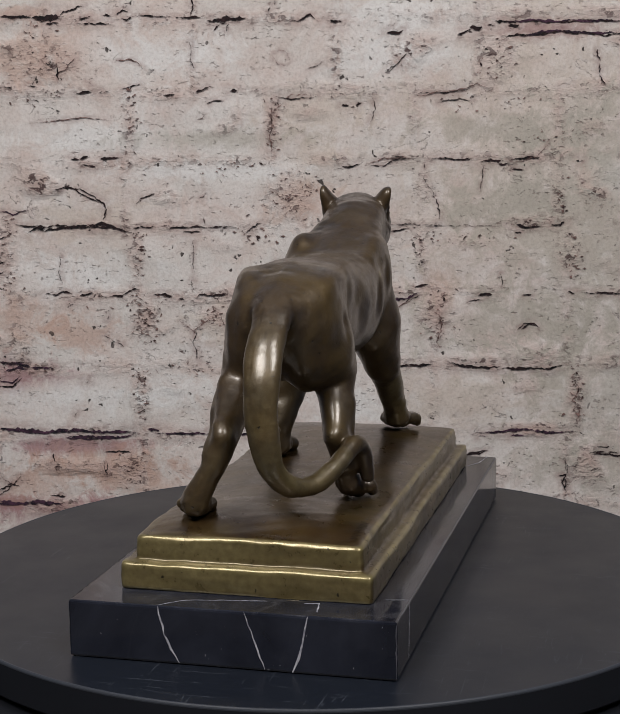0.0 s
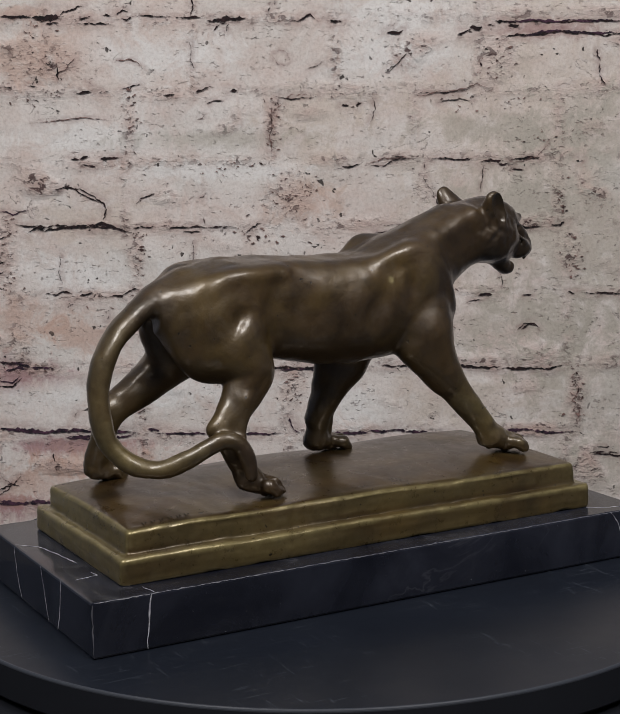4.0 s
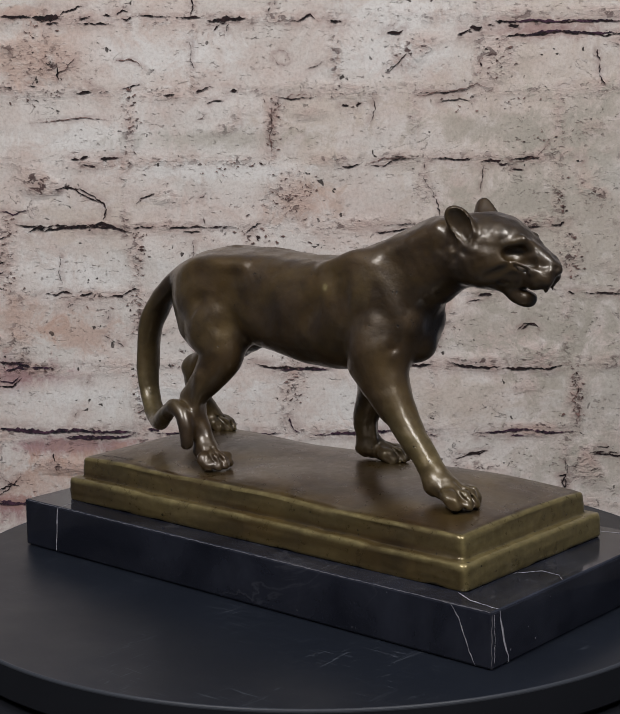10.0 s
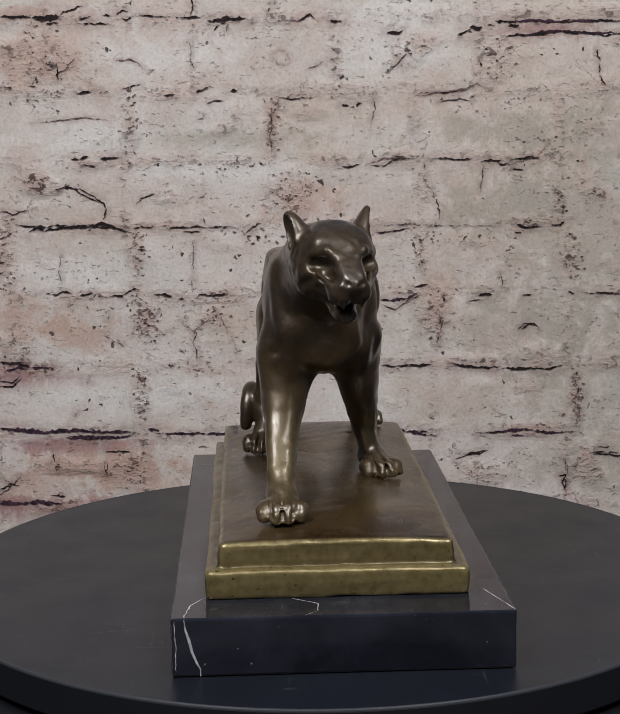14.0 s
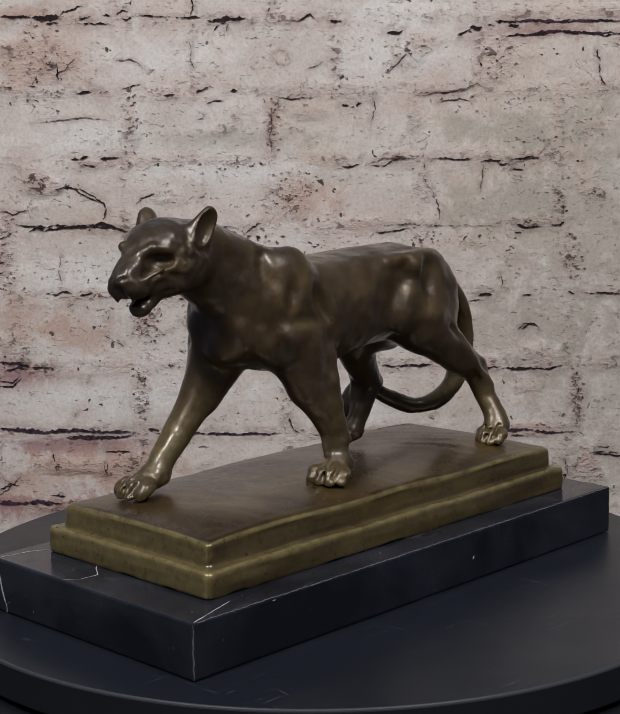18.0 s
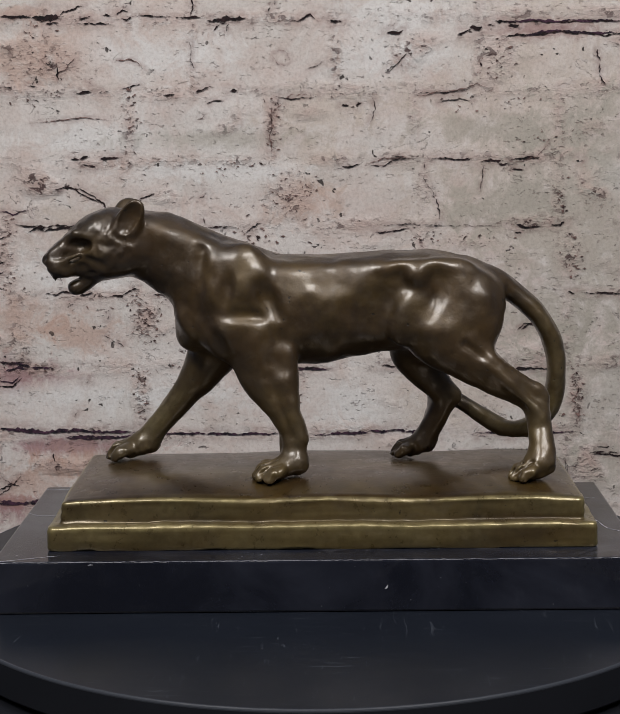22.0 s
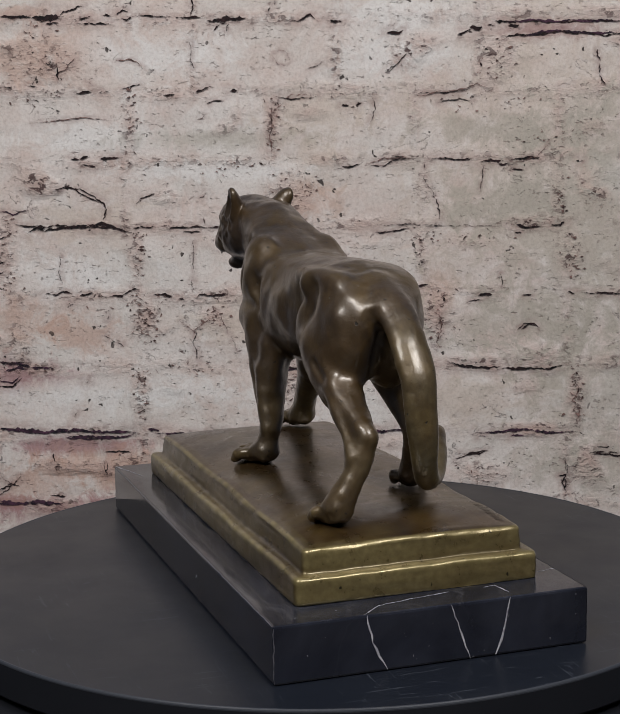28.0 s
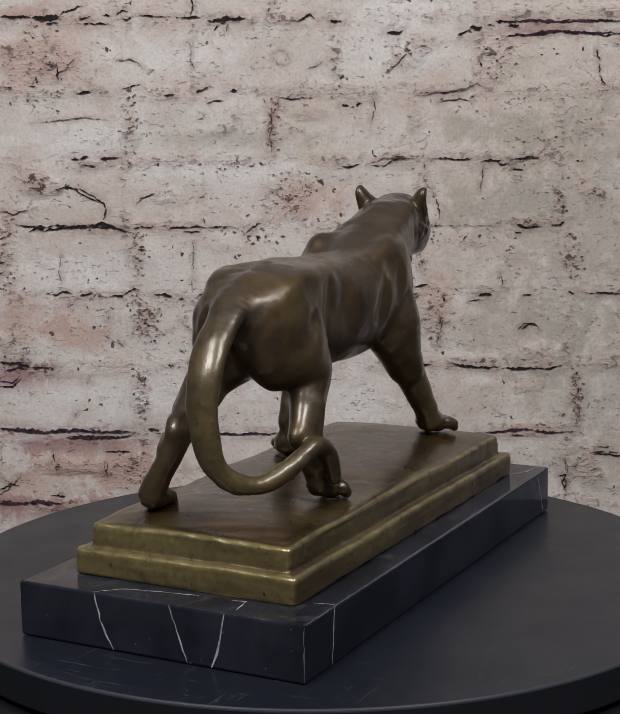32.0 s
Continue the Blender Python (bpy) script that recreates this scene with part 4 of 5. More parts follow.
def plinth(rng_seed):
    """The stepped plinth of the casting: a soft, uneven moulding round a slightly wavy top."""
    step = 0.0016
    path = []
    nx, ny = int(2 * PX / step), int(2 * PY / step)
    for i in range(nx):
        path.append((-1 + 2 * i / nx, -1.0, 0, -1))
    for i in range(ny):
        path.append((1.0, -1 + 2 * i / ny, 1, 0))
    for i in range(nx):
        path.append((1 - 2 * i / nx, 1.0, 0, 1))
    for i in range(ny):
        path.append((-1.0, 1 - 2 * i / ny, -1, 0))
    prof = [(0.0004, 0.0), (0.0, 0.0006), (-0.0001, 0.0020), (-0.0002, 0.0040), (-0.0003, 0.0060), (-0.0002, 0.0080), (-0.0001, 0.0098), (0.0, 0.0114), (0.0005, 0.0122), (0.0030, 0.0126), (0.0048, 0.0127), (0.0055, 0.0133), (0.0057, 0.0146),
            (0.0058, 0.0165), (0.0059, 0.0185), (0.0060, 0.0205), (0.0062, 0.0225), (0.0063, 0.0238), (0.0067, 0.0246), (0.0075, 0.0250), (0.0086, 0.0252)]
    prof.append((0.0110, 0.0253))
    verts, wear, faces = [], [], []
    for j, (inset, up) in enumerate(prof):
        for ux, uy, nx_, ny_ in path:
            hx, hy = PX - inset, PY - inset
            x, y = ux * hx, uy * hy
            # worn round corners
            ax, ay = abs(x) - hx + 0.0030, abs(y) - hy + 0.0030
            if ax > 0 and ay > 0:
                shrink = 0.0030 / math.hypot(ax, ay) if max(ax, ay) > 0.0029 else 1.0
                x, y = math.copysign(hx - 0.0030 + ax * shrink, x), math.copysign(hy - 0.0030 + ay * shrink, y)
            x, y = x + PCX, y + PCY
            wob = noise.noise((x * 17, y * 17, up * 60))
            fine = noise.noise((x * 110, y * 110, up * 160 + 7))
            z = PZ0 + up
            if 0 < j and inset < 0.0090:
                along = x * abs(ny_) + y * abs(nx_)
                push = wob * 0.0006 + fine * 0.00024 + 0.00055 * noise.noise((along * 28, up * 1400, 3.0))
                x += nx_ * push
                y += ny_ * push
            if up > 0.0118:
                wave = noise.noise((x * 18 + 3, y * 18, 1.7))
                z += wave * (0.0015 if up > 0.0215 else 0.0008) + (fine * 0.0005 if inset < 0.0080 else 0.0)
                z += swell(x, y) if up > 0.0230 else 0.0007
            if j == 0:
                z += max(0.0, noise.noise((x * 45, y * 45, 5.0)) - 0.16) * 0.0022
            verts.append((x, y, z))
            end = abs(nx_)
            w = (0.78 if end else 0.36 if ny_ > 0 else 0.36) if inset < 0.0080 else 0.10
            # step and rim edges lightened: rubbed gold plus the lip's highlight painted in
            if abs(up - 0.0118) < 0.0008 or (up > 0.0235 and inset < 0.0080):
                w += 0.42 + 0.5 * fine
            # less gold in the groove below the upper band
            if 0.0127 < up < 0.0150:
                w -= 0.15
            wear.append(max(0.0, min(1.0, w + 0.3 * wob)))
    n = len(path)
    for j in range(len(prof) - 1):
        for i in range(n):
            faces.append((j * n + i, j * n + (i + 1) % n, (j + 1) * n + (i + 1) % n, (j + 1) * n + i))
    # the top inside the border, with the ripples of the modeller's tool
    last, hx, hy = (len(prof) - 1) * n, PX - prof[-1][0], PY - prof[-1][0]
    grid = {}
    for i in range(nx + 1):
        for j in range(ny + 1):
            if j == 0:
                grid[i, j] = last + i
            elif i == nx:
                grid[i, j] = last + nx + j
            elif j == ny:
                grid[i, j] = last + nx + ny + nx - i
            elif i == 0:
                grid[i, j] = last + 2 * nx + ny + ny - j
            else:
                x, y = PCX + (-1 + 2 * i / nx) * hx, PCY + (-1 + 2 * j / ny) * hy
                grid[i, j] = len(verts)
                verts.append((x, y, top_height(x, y)))
                wear.append(max(0.0, 0.05 + 0.22 * noise.noise((x * 30, y * 30, 2.0))))
            if i and j:
                faces.append((grid[i - 1, j - 1], grid[i, j - 1], grid[i, j], grid[i - 1, j]))
    return verts, faces, wear


def swell(x, y):
    """The rise of the modelled ground from the plinth's rim towards its middle."""
    rise = 0.0052
    for d in (PX - 0.0066 - abs(x - PCX), PY - 0.0066 - abs(y - PCY)):
        away = 1 - max(0.0, min(1.0, d / 0.042))
        rise *= 1 - away * away
    return rise * (1 - 0.68 * math.exp(-((x + 0.050) / 0.030) ** 2 - ((y + 0.034) / 0.024) ** 2))


def top_height(x, y):
    ripple = noise.noise((x * 150 + y * 60, y * 22, 8.0)) * (0.00022 if x < -0.06 else 0.00010)
    return PZ0 + 0.0252 + swell(x, y) + noise.noise((x * 18 + 3, y * 18, 1.7)) * 0.0015 + ripple


def panther_statue():
    clay = Clay((-0.142, -0.060, 0.0505), (0.156, 0.060, 0.2145), 0.00072)
    panther_body(clay)
    panther_muscles(clay)
    panther_legs(clay)
    panther_sinews(clay)
    panther_skin_folds(clay)
    panther_tail(clay)
    panther_head(clay)
    verts, quads = clay.skin()
    ends = np.concatenate([quads[:, [0, 1]], quads[:, [1, 2]], quads[:, [2, 3]], quads[:, [3, 0]]])
    count = np.bincount(ends[:, 0], minlength=len(verts)) + np.bincount(ends[:, 1], minlength=len(verts))
    for amount in (0.55, 0.55, -0.45, 0.55, 0.55, -0.45, 0.55, 0.5):
        mean = np.stack([np.bincount(ends[:, 0], verts[ends[:, 1], i], len(verts)) + np.bincount(ends[:, 1], verts[ends[:, 0], i], len(verts)) for i in range(3)], 1) / count[:, None]
        verts = verts + amount * (mean - verts)
    # the feet stand on the swell of the ground
    for px, py, lift in ((0.108, -0.0237, 0.0050), (0.0225, 0.031, 0.0050), (-0.0515, -0.032, 0.0014), (-0.1125, 0.0345, 0.0035)):
        near = np.exp(-((verts[:, 0] - px) ** 2 + (verts[:, 1] - py) ** 2) / 0.022 ** 2)
        verts[:, 2] += lift * near * np.clip((0.088 - verts[:, 2]) / 0.0315, 0, 1.15) ** 1.3
    # the modeller's light tool marks over the skin
    grad = np.stack(np.gradient(clay.f, clay.h), -1)
    cell = np.clip(np.round((verts - clay.lo) / clay.h).astype(int), 0, clay.n - 1)
    nrm = grad[cell[:, 0], cell[:, 1], cell[:, 2]]
    nrm /= np.linalg.norm(nrm, axis=1, keepdims=True) + 1e-9
    marks = np.array([0.00066 * noise.noise(Vector(v) * 32.0) + (0.00095 if v[1] > 0 else 0.00062) * noise.noise(Vector(v) * 74.0) + (0.00034 if v[1] > 0 else 0.00018) * noise.noise(Vector(v) * 150.0) for v in verts])
    hx, hy, hz = verts[:, 0] - 0.105, np.abs(verts[:, 1] - 0.0016), verts[:, 2] - 0.1865
    fur = np.exp(-((hx - 0.002) / 0.010) ** 2 - ((hz + 0.002) / 0.009) ** 2) * (hy > 0.010)
    cast = 0.55 / (1 + np.exp((0.108 - verts[:, 0]) / 0.003)) + 0.35 / (1 + np.exp((verts[:, 2] - 0.105) / 0.006)) + 1.7 * np.exp(-((verts[:, 2] - 0.060) / 0.008) ** 2) + 3.4 * fur
    hit = np.nonzero(cast > 0.05)[0]
    for i in hit:
        p = Vector(verts[i])
        marks[i] += cast[i] * (0.00032 * noise.noise(p * 260.0) + 0.00030 * noise.noise(Vector((p.x * 330, p.y * 200, p.z * 160))))
    verts = verts + nrm * marks[:, None]
    wear = np.zeros(len(verts))
    x, y, z = verts.T
    wear += 0.05 * np.exp(-((z - 0.062) / 0.007) ** 2)
    wear += 0.22 / (1 + np.exp((x + 0.116) / 0.003)) * (np.abs(y + 0.006) < 0.020)
    wear += 0.18 * np.exp(-((z - 0.078) / 0.010) ** 2) * (x < -0.06) * (y < -0.004)
    wear += 0.28 * np.exp(-((z - 0.085) / 0.018) ** 2) * (x > 0.07)
    wear += 0.15 * np.exp(-((z - 0.085) / 0.02) ** 2)
    wear += 2.0 * np.exp(-((x - 0.0295) / 0.0012) ** 2 - ((z - 0.1618) / 0.0014) ** 2) * (y < -0.02)
    # darker patina on the head and the hind feet
    patina = 0.45 / (1 + np.exp((0.098 - x) / 0.004)) * (z > 0.13) + 0.6 * np.exp(-((z - 0.072) / 0.014) ** 2) * (x < -0.035) * (x > -0.085) * (y < 0)
    V, F, W = [tuple(v) for v in verts], [tuple(int(i) for i in q) for q in quads], list(np.clip(wear + 0.03 - patina, -1, 1))
    pv, pf, pw = plinth(5)
    off, skin = len(V), len(F)
    V += pv
    F += [tuple(i + off for i in f) for f in pf]
    W += pw
    marked = len(F)
    # illegible signature strokes on the plinth's top
    rng = random.Random(4)
    for i in range(6):
        cx, cy = -0.127 + i * 0.0046, -0.0478 + rng.uniform(-0.0006, 0.0006)
        for bar in range(2):
            bx, by = cx + bar * 0.0018, cy + bar * 0.0008
            tz = top_height(bx, by) + 0.00035
            hw, hl = 0.00035, 0.0022 - 0.0009 * bar
            k = len(V)
            V += [(bx - hw, by - hl, tz), (bx + hw, by - hl, tz), (bx + hw + 0.0007, by + hl, tz), (bx - hw + 0.0007, by + hl, tz)]
            W += [0.0] * 4
            F.append((k, k + 1, k + 2, k + 3))
    me = bpy.data.meshes.new("panther_statue")
    me.from_pydata(V, [], F)
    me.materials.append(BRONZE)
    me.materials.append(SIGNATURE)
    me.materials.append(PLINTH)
    me.shade_smooth()
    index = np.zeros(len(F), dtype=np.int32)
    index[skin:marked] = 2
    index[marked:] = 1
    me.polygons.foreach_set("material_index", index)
    attr = me.attributes.new("wear", "FLOAT", "POINT")
    attr.data.foreach_set("value", np.array(W, dtype=np.float32))
    me.update()
    ob = new("panther_statue", me)
    return tagged(ob, "brown patinated bronze panther walking on a stepped plinth, mouth open", "statue")


PANTHER = panther_statue()


# ---------------------------------------------------------------- the limewashed brick wall, a printed backdrop built in relief
def brick_wall():
    wall = part("wall_north", box_bm(-1.82, 1.82, WALL_Y + 0.012, WALL_Y + 0.12, -0.85, 1.70), PLASTER)
    return tagged(wall, "printed backdrop of an old limewashed brick wall with cracked, stained courses, built in relief", "wall", kind="structure")


WALL = brick_wall()


def relief(x, z):
    """The uneven depth of the wall's face."""
    return 0.0010 * noise.noise((x * 24, z * 34, 1.0)) + 0.0005 * noise.noise((x * 90, z * 120, 4.0)) + 0.00012 * noise.noise((x * 330, z * 400, 9.0))


COURSES = ((0.558, 0.488, -0.3, -0.15, 0.0, 0.15, 0.3), (0.485, 0.416, -0.24, -0.09, 0.06, 0.21, 0.36),
           (0.408, 0.341, -0.415, -0.269, -0.123, 0.023, 0.169, 0.315), (0.34, 0.269, -0.414, -0.269, -0.124, 0.02, 0.166, 0.313),
           (0.268, 0.2, -0.342, -0.192, -0.046, 0.1, 0.247, 0.394), (0.199, 0.132, -0.343, -0.196, -0.047, 0.109, 0.247, 0.396),
           (0.13, 0.062, -0.337, -0.187, -0.041, 0.107, 0.257, 0.405), (0.06, -0.012, -0.338, -0.184, -0.032, 0.119, 0.258, 0.407),
           (-0.014, -0.083, -0.339, -0.188, -0.036, 0.12, 0.267, 0.418), (-0.085, -0.161, -0.34, -0.184, -0.032, 0.116, 0.259, 0.411),
           (-0.163, -0.238, -0.414, -0.261, -0.109, 0.046, 0.198, 0.35), (-0.238, -0.306, -0.3, -0.15, 0.0, 0.15, 0.3))
FLAKED = ((-0.189, 0.239, 0.014, 0.066), (-0.043, 0.237, 0.019, 0.056), (-0.026, 0.163, 0.042, 0.051), (-0.186, 0.104, 0.019, 0.047),
          (-0.179, 0.038, 0.034, 0.051), (-0.186, -0.039, 0.022, 0.061), (-0.029, -0.026, 0.028, 0.056), (0.267, -0.045, 0.020, 0.056),
          (0.121, 0.039, 0.040, 0.056), (0.247, 0.159, 0.014, 0.042), (-0.198, -0.122, 0.050, 0.042), (0.167, -0.131, 0.060, 0.028),
          (-0.32, 0.106, 0.023, 0.094), (0.183, 0.298, 0.042, 0.042), (0.259, 0.098, 0.028, 0.056), (-0.108, 0.037, 0.037, 0.028),
          (-0.275, 0.300, 0.080, 0.040), (0.230, -0.010, 0.060, 0.030), (-0.310, 0.010, 0.030, 0.060))


def flaked(x, z):
    """How far the limewash has come away here, from 0 to 1."""
    f = 0.0
    patchy = noise.noise((x * 16, z * 30, 7.0))
    for top, bottom, *joints in COURSES:
        if bottom - 0.008 < z < top + 0.008:
            d = min(abs(z - top), abs(z - bottom))
            f = max(f, (1.0 - d / 0.0095) * (0.50 + 1.6 * patchy))
            d = min(abs(x - j) for j in joints)
            f = max(f, (1.0 - d / 0.009) * (0.62 + 1.1 * noise.noise((x * 12, z * 26, 3.0))))
    for cx, cz, w, h in FLAKED:
        d = math.hypot((x - cx) / w, (z - cz) / h) * 1.55
        f = max(f, 1.25 * (1.0 - d))
    return max(0.0, min(1.0, f + 0.25 * f * noise.noise((x * 120, z * 120, 5.0))))


def wall_mesh(name, verts, faces, spots, material):
    me = mesh_from(name, verts, faces, material, True)
    layer = me.attributes.new("flaked", "FLOAT", "POINT")
    layer.data.foreach_set("value", spots)
    return me


def mortar_bed():
    nx, nz, x0, x1, z0, z1 = 260, 150, -0.80, 0.80, -0.34, 0.56
    verts, faces, spots = [], [], []
    for j in range(nz + 1):
        for i in range(nx + 1):
            x, z = x0 + (x1 - x0) * i / nx, z0 + (z1 - z0) * j / nz
            verts.append((x, WALL_Y + 0.0003 - relief(x, z), z))
            spots.append(flaked(x, z))
            if i and j:
                k = j * (nx + 1) + i
                faces.append((k - nx - 2, k - nx - 1, k, k - 1))
    ob = new("mortar", wall_mesh("mortar", verts, faces, spots, MORTAR))
    ob.parent = WALL


def brick(x0, x1, z0, z1, material, seed):
    """One rough brick face with ragged, rounded edges, set into the bed."""
    rng = random.Random(seed)
    nx, nz = max(6, int((x1 - x0) / 0.0035)), max(5, int((z1 - z0) / 0.0035))
    s = rng.uniform(0, 50)
    verts, faces, spots = [], [], []
    cx, cz = (x0 + x1) / 2, (z0 + z1) / 2
    for j in range(nz + 1):
        for i in range(nx + 1):
            u, v = i / nx, j / nz
            x, z = x0 + (x1 - x0) * u, z0 + (z1 - z0) * v
            edge = min(u * (x1 - x0), (1 - u) * (x1 - x0), v * (z1 - z0), (1 - v) * (z1 - z0))
            rag = noise.noise((x * 70, z * 70, s))
            f = flaked(x, z)
            y = -relief(x, z) - 0.0012 * f * abs(noise.noise((x * 130, z * 190, s)))
            y += (0.00045 + 0.0006 * f) * max(0.0, 1 - (edge + 0.002 * rag) / 0.006) ** 2
            verts.append((x - cx + 0.0025 * rag, y, z - cz + 0.0025 * noise.noise((x * 60, z * 60, s + 20))))
            spots.append(f)
            if i and j:
                k = j * (nx + 1) + i
                faces.append((k - nx - 2, k - nx - 1, k, k - 1))
    # the sides that run back into the bed
    n = nx + 1
    rim = [i for i in range(n)] + [n * j + nx for j in range(1, nz + 1)] + [n * nz + i for i in range(nx - 1, -1, -1)] + [n * j for j in range(nz - 1, 0, -1)]
    k, c = len(verts), len(rim)
    verts += [verts[i] for i in rim] + [(verts[i][0], 0.010, verts[i][2]) for i in rim]
    spots += [0.0] * (2 * c)
    faces += [(k + i, k + (i + 1) % c, k + c + (i + 1) % c, k + c + i) for i in range(c)]
    ob = new("brick", wall_mesh("brick", verts, faces, spots, material))
    ob.parent = WALL
    ob.location = (cx, WALL_Y, cz)


CREVICES = []


def crack(*args):
    """A ragged dark crevice along points on the wall's face; the last two are its width and material."""
    *pts, width, material = args
    rng = random.Random(int(pts[0][0] * 1000) * 31 + int(pts[0][1] * 1000))
    fine = []
    for (ax, az), (bx, bz) in zip(pts, pts[1:]):
        n = max(3, int(math.hypot(bx - ax, bz - az) / 0.0011))
        fine += [(ax + (bx - ax) * i / n, az + (bz - az) * i / n) for i in range(n)]
    fine.append(pts[-1])
    dx, dz = pts[-1][0] - pts[0][0], pts[-1][1] - pts[0][1]
    long = math.hypot(dx, dz) or 1.0
    sx, sz = -dz / long, dx / long
    level = abs(dz) < 0.35 * abs(dx)
    verts, faces, m, s = [], [], len(fine) - 1, rng.uniform(0, 40)
    for i, (x, z) in enumerate(fine):
        ends = min(1.0, 0.12 + min(i, m - i) / max(2.0, 0.22 * m))
        gape = 0.62 + 0.70 * noise.noise((x * 60 + s, z * 60, 2.0)) + 0.75 * noise.noise((x * 300, z * 300, s))
        half = (0.50 if level else 0.36) * width * ends * max(0.10, min(1.3, gape))
        sway = 0.0016 * noise.noise((x * 110, z * 110, s)) + 0.0007 * noise.noise((x * 330, z * 330, s + 5)) + 0.2 * width * rng.uniform(-0.5, 0.5)
        sway *= 1.0 if level else 1.6
        y = WALL_Y - relief(x, z) - 0.0012
        px, pz = x + sx * sway, z + sz * sway
        under = rng.uniform(0.5, 1.1)
        verts += [(px + sx * half, y, pz + sz * half), (px - sx * half * under, y, pz - sz * half * under)]
        if i:
            k = 2 * i
            faces.append((k - 2, k - 1, k + 1, k))
    ob = new("crack", mesh_from("crack", verts, faces, material))
    ob.parent = WALL
    CREVICES.extend((*p, *q, width) for p, q in zip(pts, pts[1:]))


def chipped(cx, cz, w, h, n):
    """A patch of short curled dark chips where the limewash has flaked."""
    rng = random.Random(int(cx * 4000) + int(cz * 7000))
    verts, faces = [], []
    for _ in range(int(1.4 * n)):
        x, z = cx + rng.gauss(0, 0.30) * w, cz + rng.uniform(-0.5, 0.5) * h
        length, turn, bend = rng.uniform(0.0012, 0.0075) * rng.uniform(0.4, 1.0), rng.gauss(0.0, 0.5), rng.uniform(-2.2, 2.2)
        wide = rng.uniform(0.0003, 0.0010) * (1 + (rng.random() < 0.12))
        k, steps = len(verts), 6
        for i in range(steps + 1):
            t = i / steps
            half = wide * math.sin(math.pi * min(max(t, 0.05), 0.95)) * rng.uniform(0.5, 1.1)
            a = turn + bend * (t - 0.5)
            y = WALL_Y - relief(x, z) - 0.0014
            verts += [(x, y, z + half), (x, y, z - half)]
            x, z = x + math.cos(a) * length / steps, z + math.sin(a) * length / steps
            if i:
                faces.append((k + 2 * i - 2, k + 2 * i - 1, k + 2 * i + 1, k + 2 * i))
    ob = new("chips", mesh_from("chips", verts, faces, CHIPS))
    ob.parent = WALL


mortar_bed()


def course(top, bottom, *joints):
    joints = list(joints)
    while joints[0] > -0.72:
        joints.insert(0, round(joints[0] - 0.150, 3))
    while joints[-1] < 0.72:
        joints.append(round(joints[-1] + 0.150, 3))
    for a, b in zip(joints, joints[1:]):
        brick(a + 0.001, b - 0.001, bottom + 0.0008, top - 0.0008, BRICK, int(a * 1000) * 13 + int(top * 1000))


def courses():
    for row in COURSES:
        course(*row)


courses()


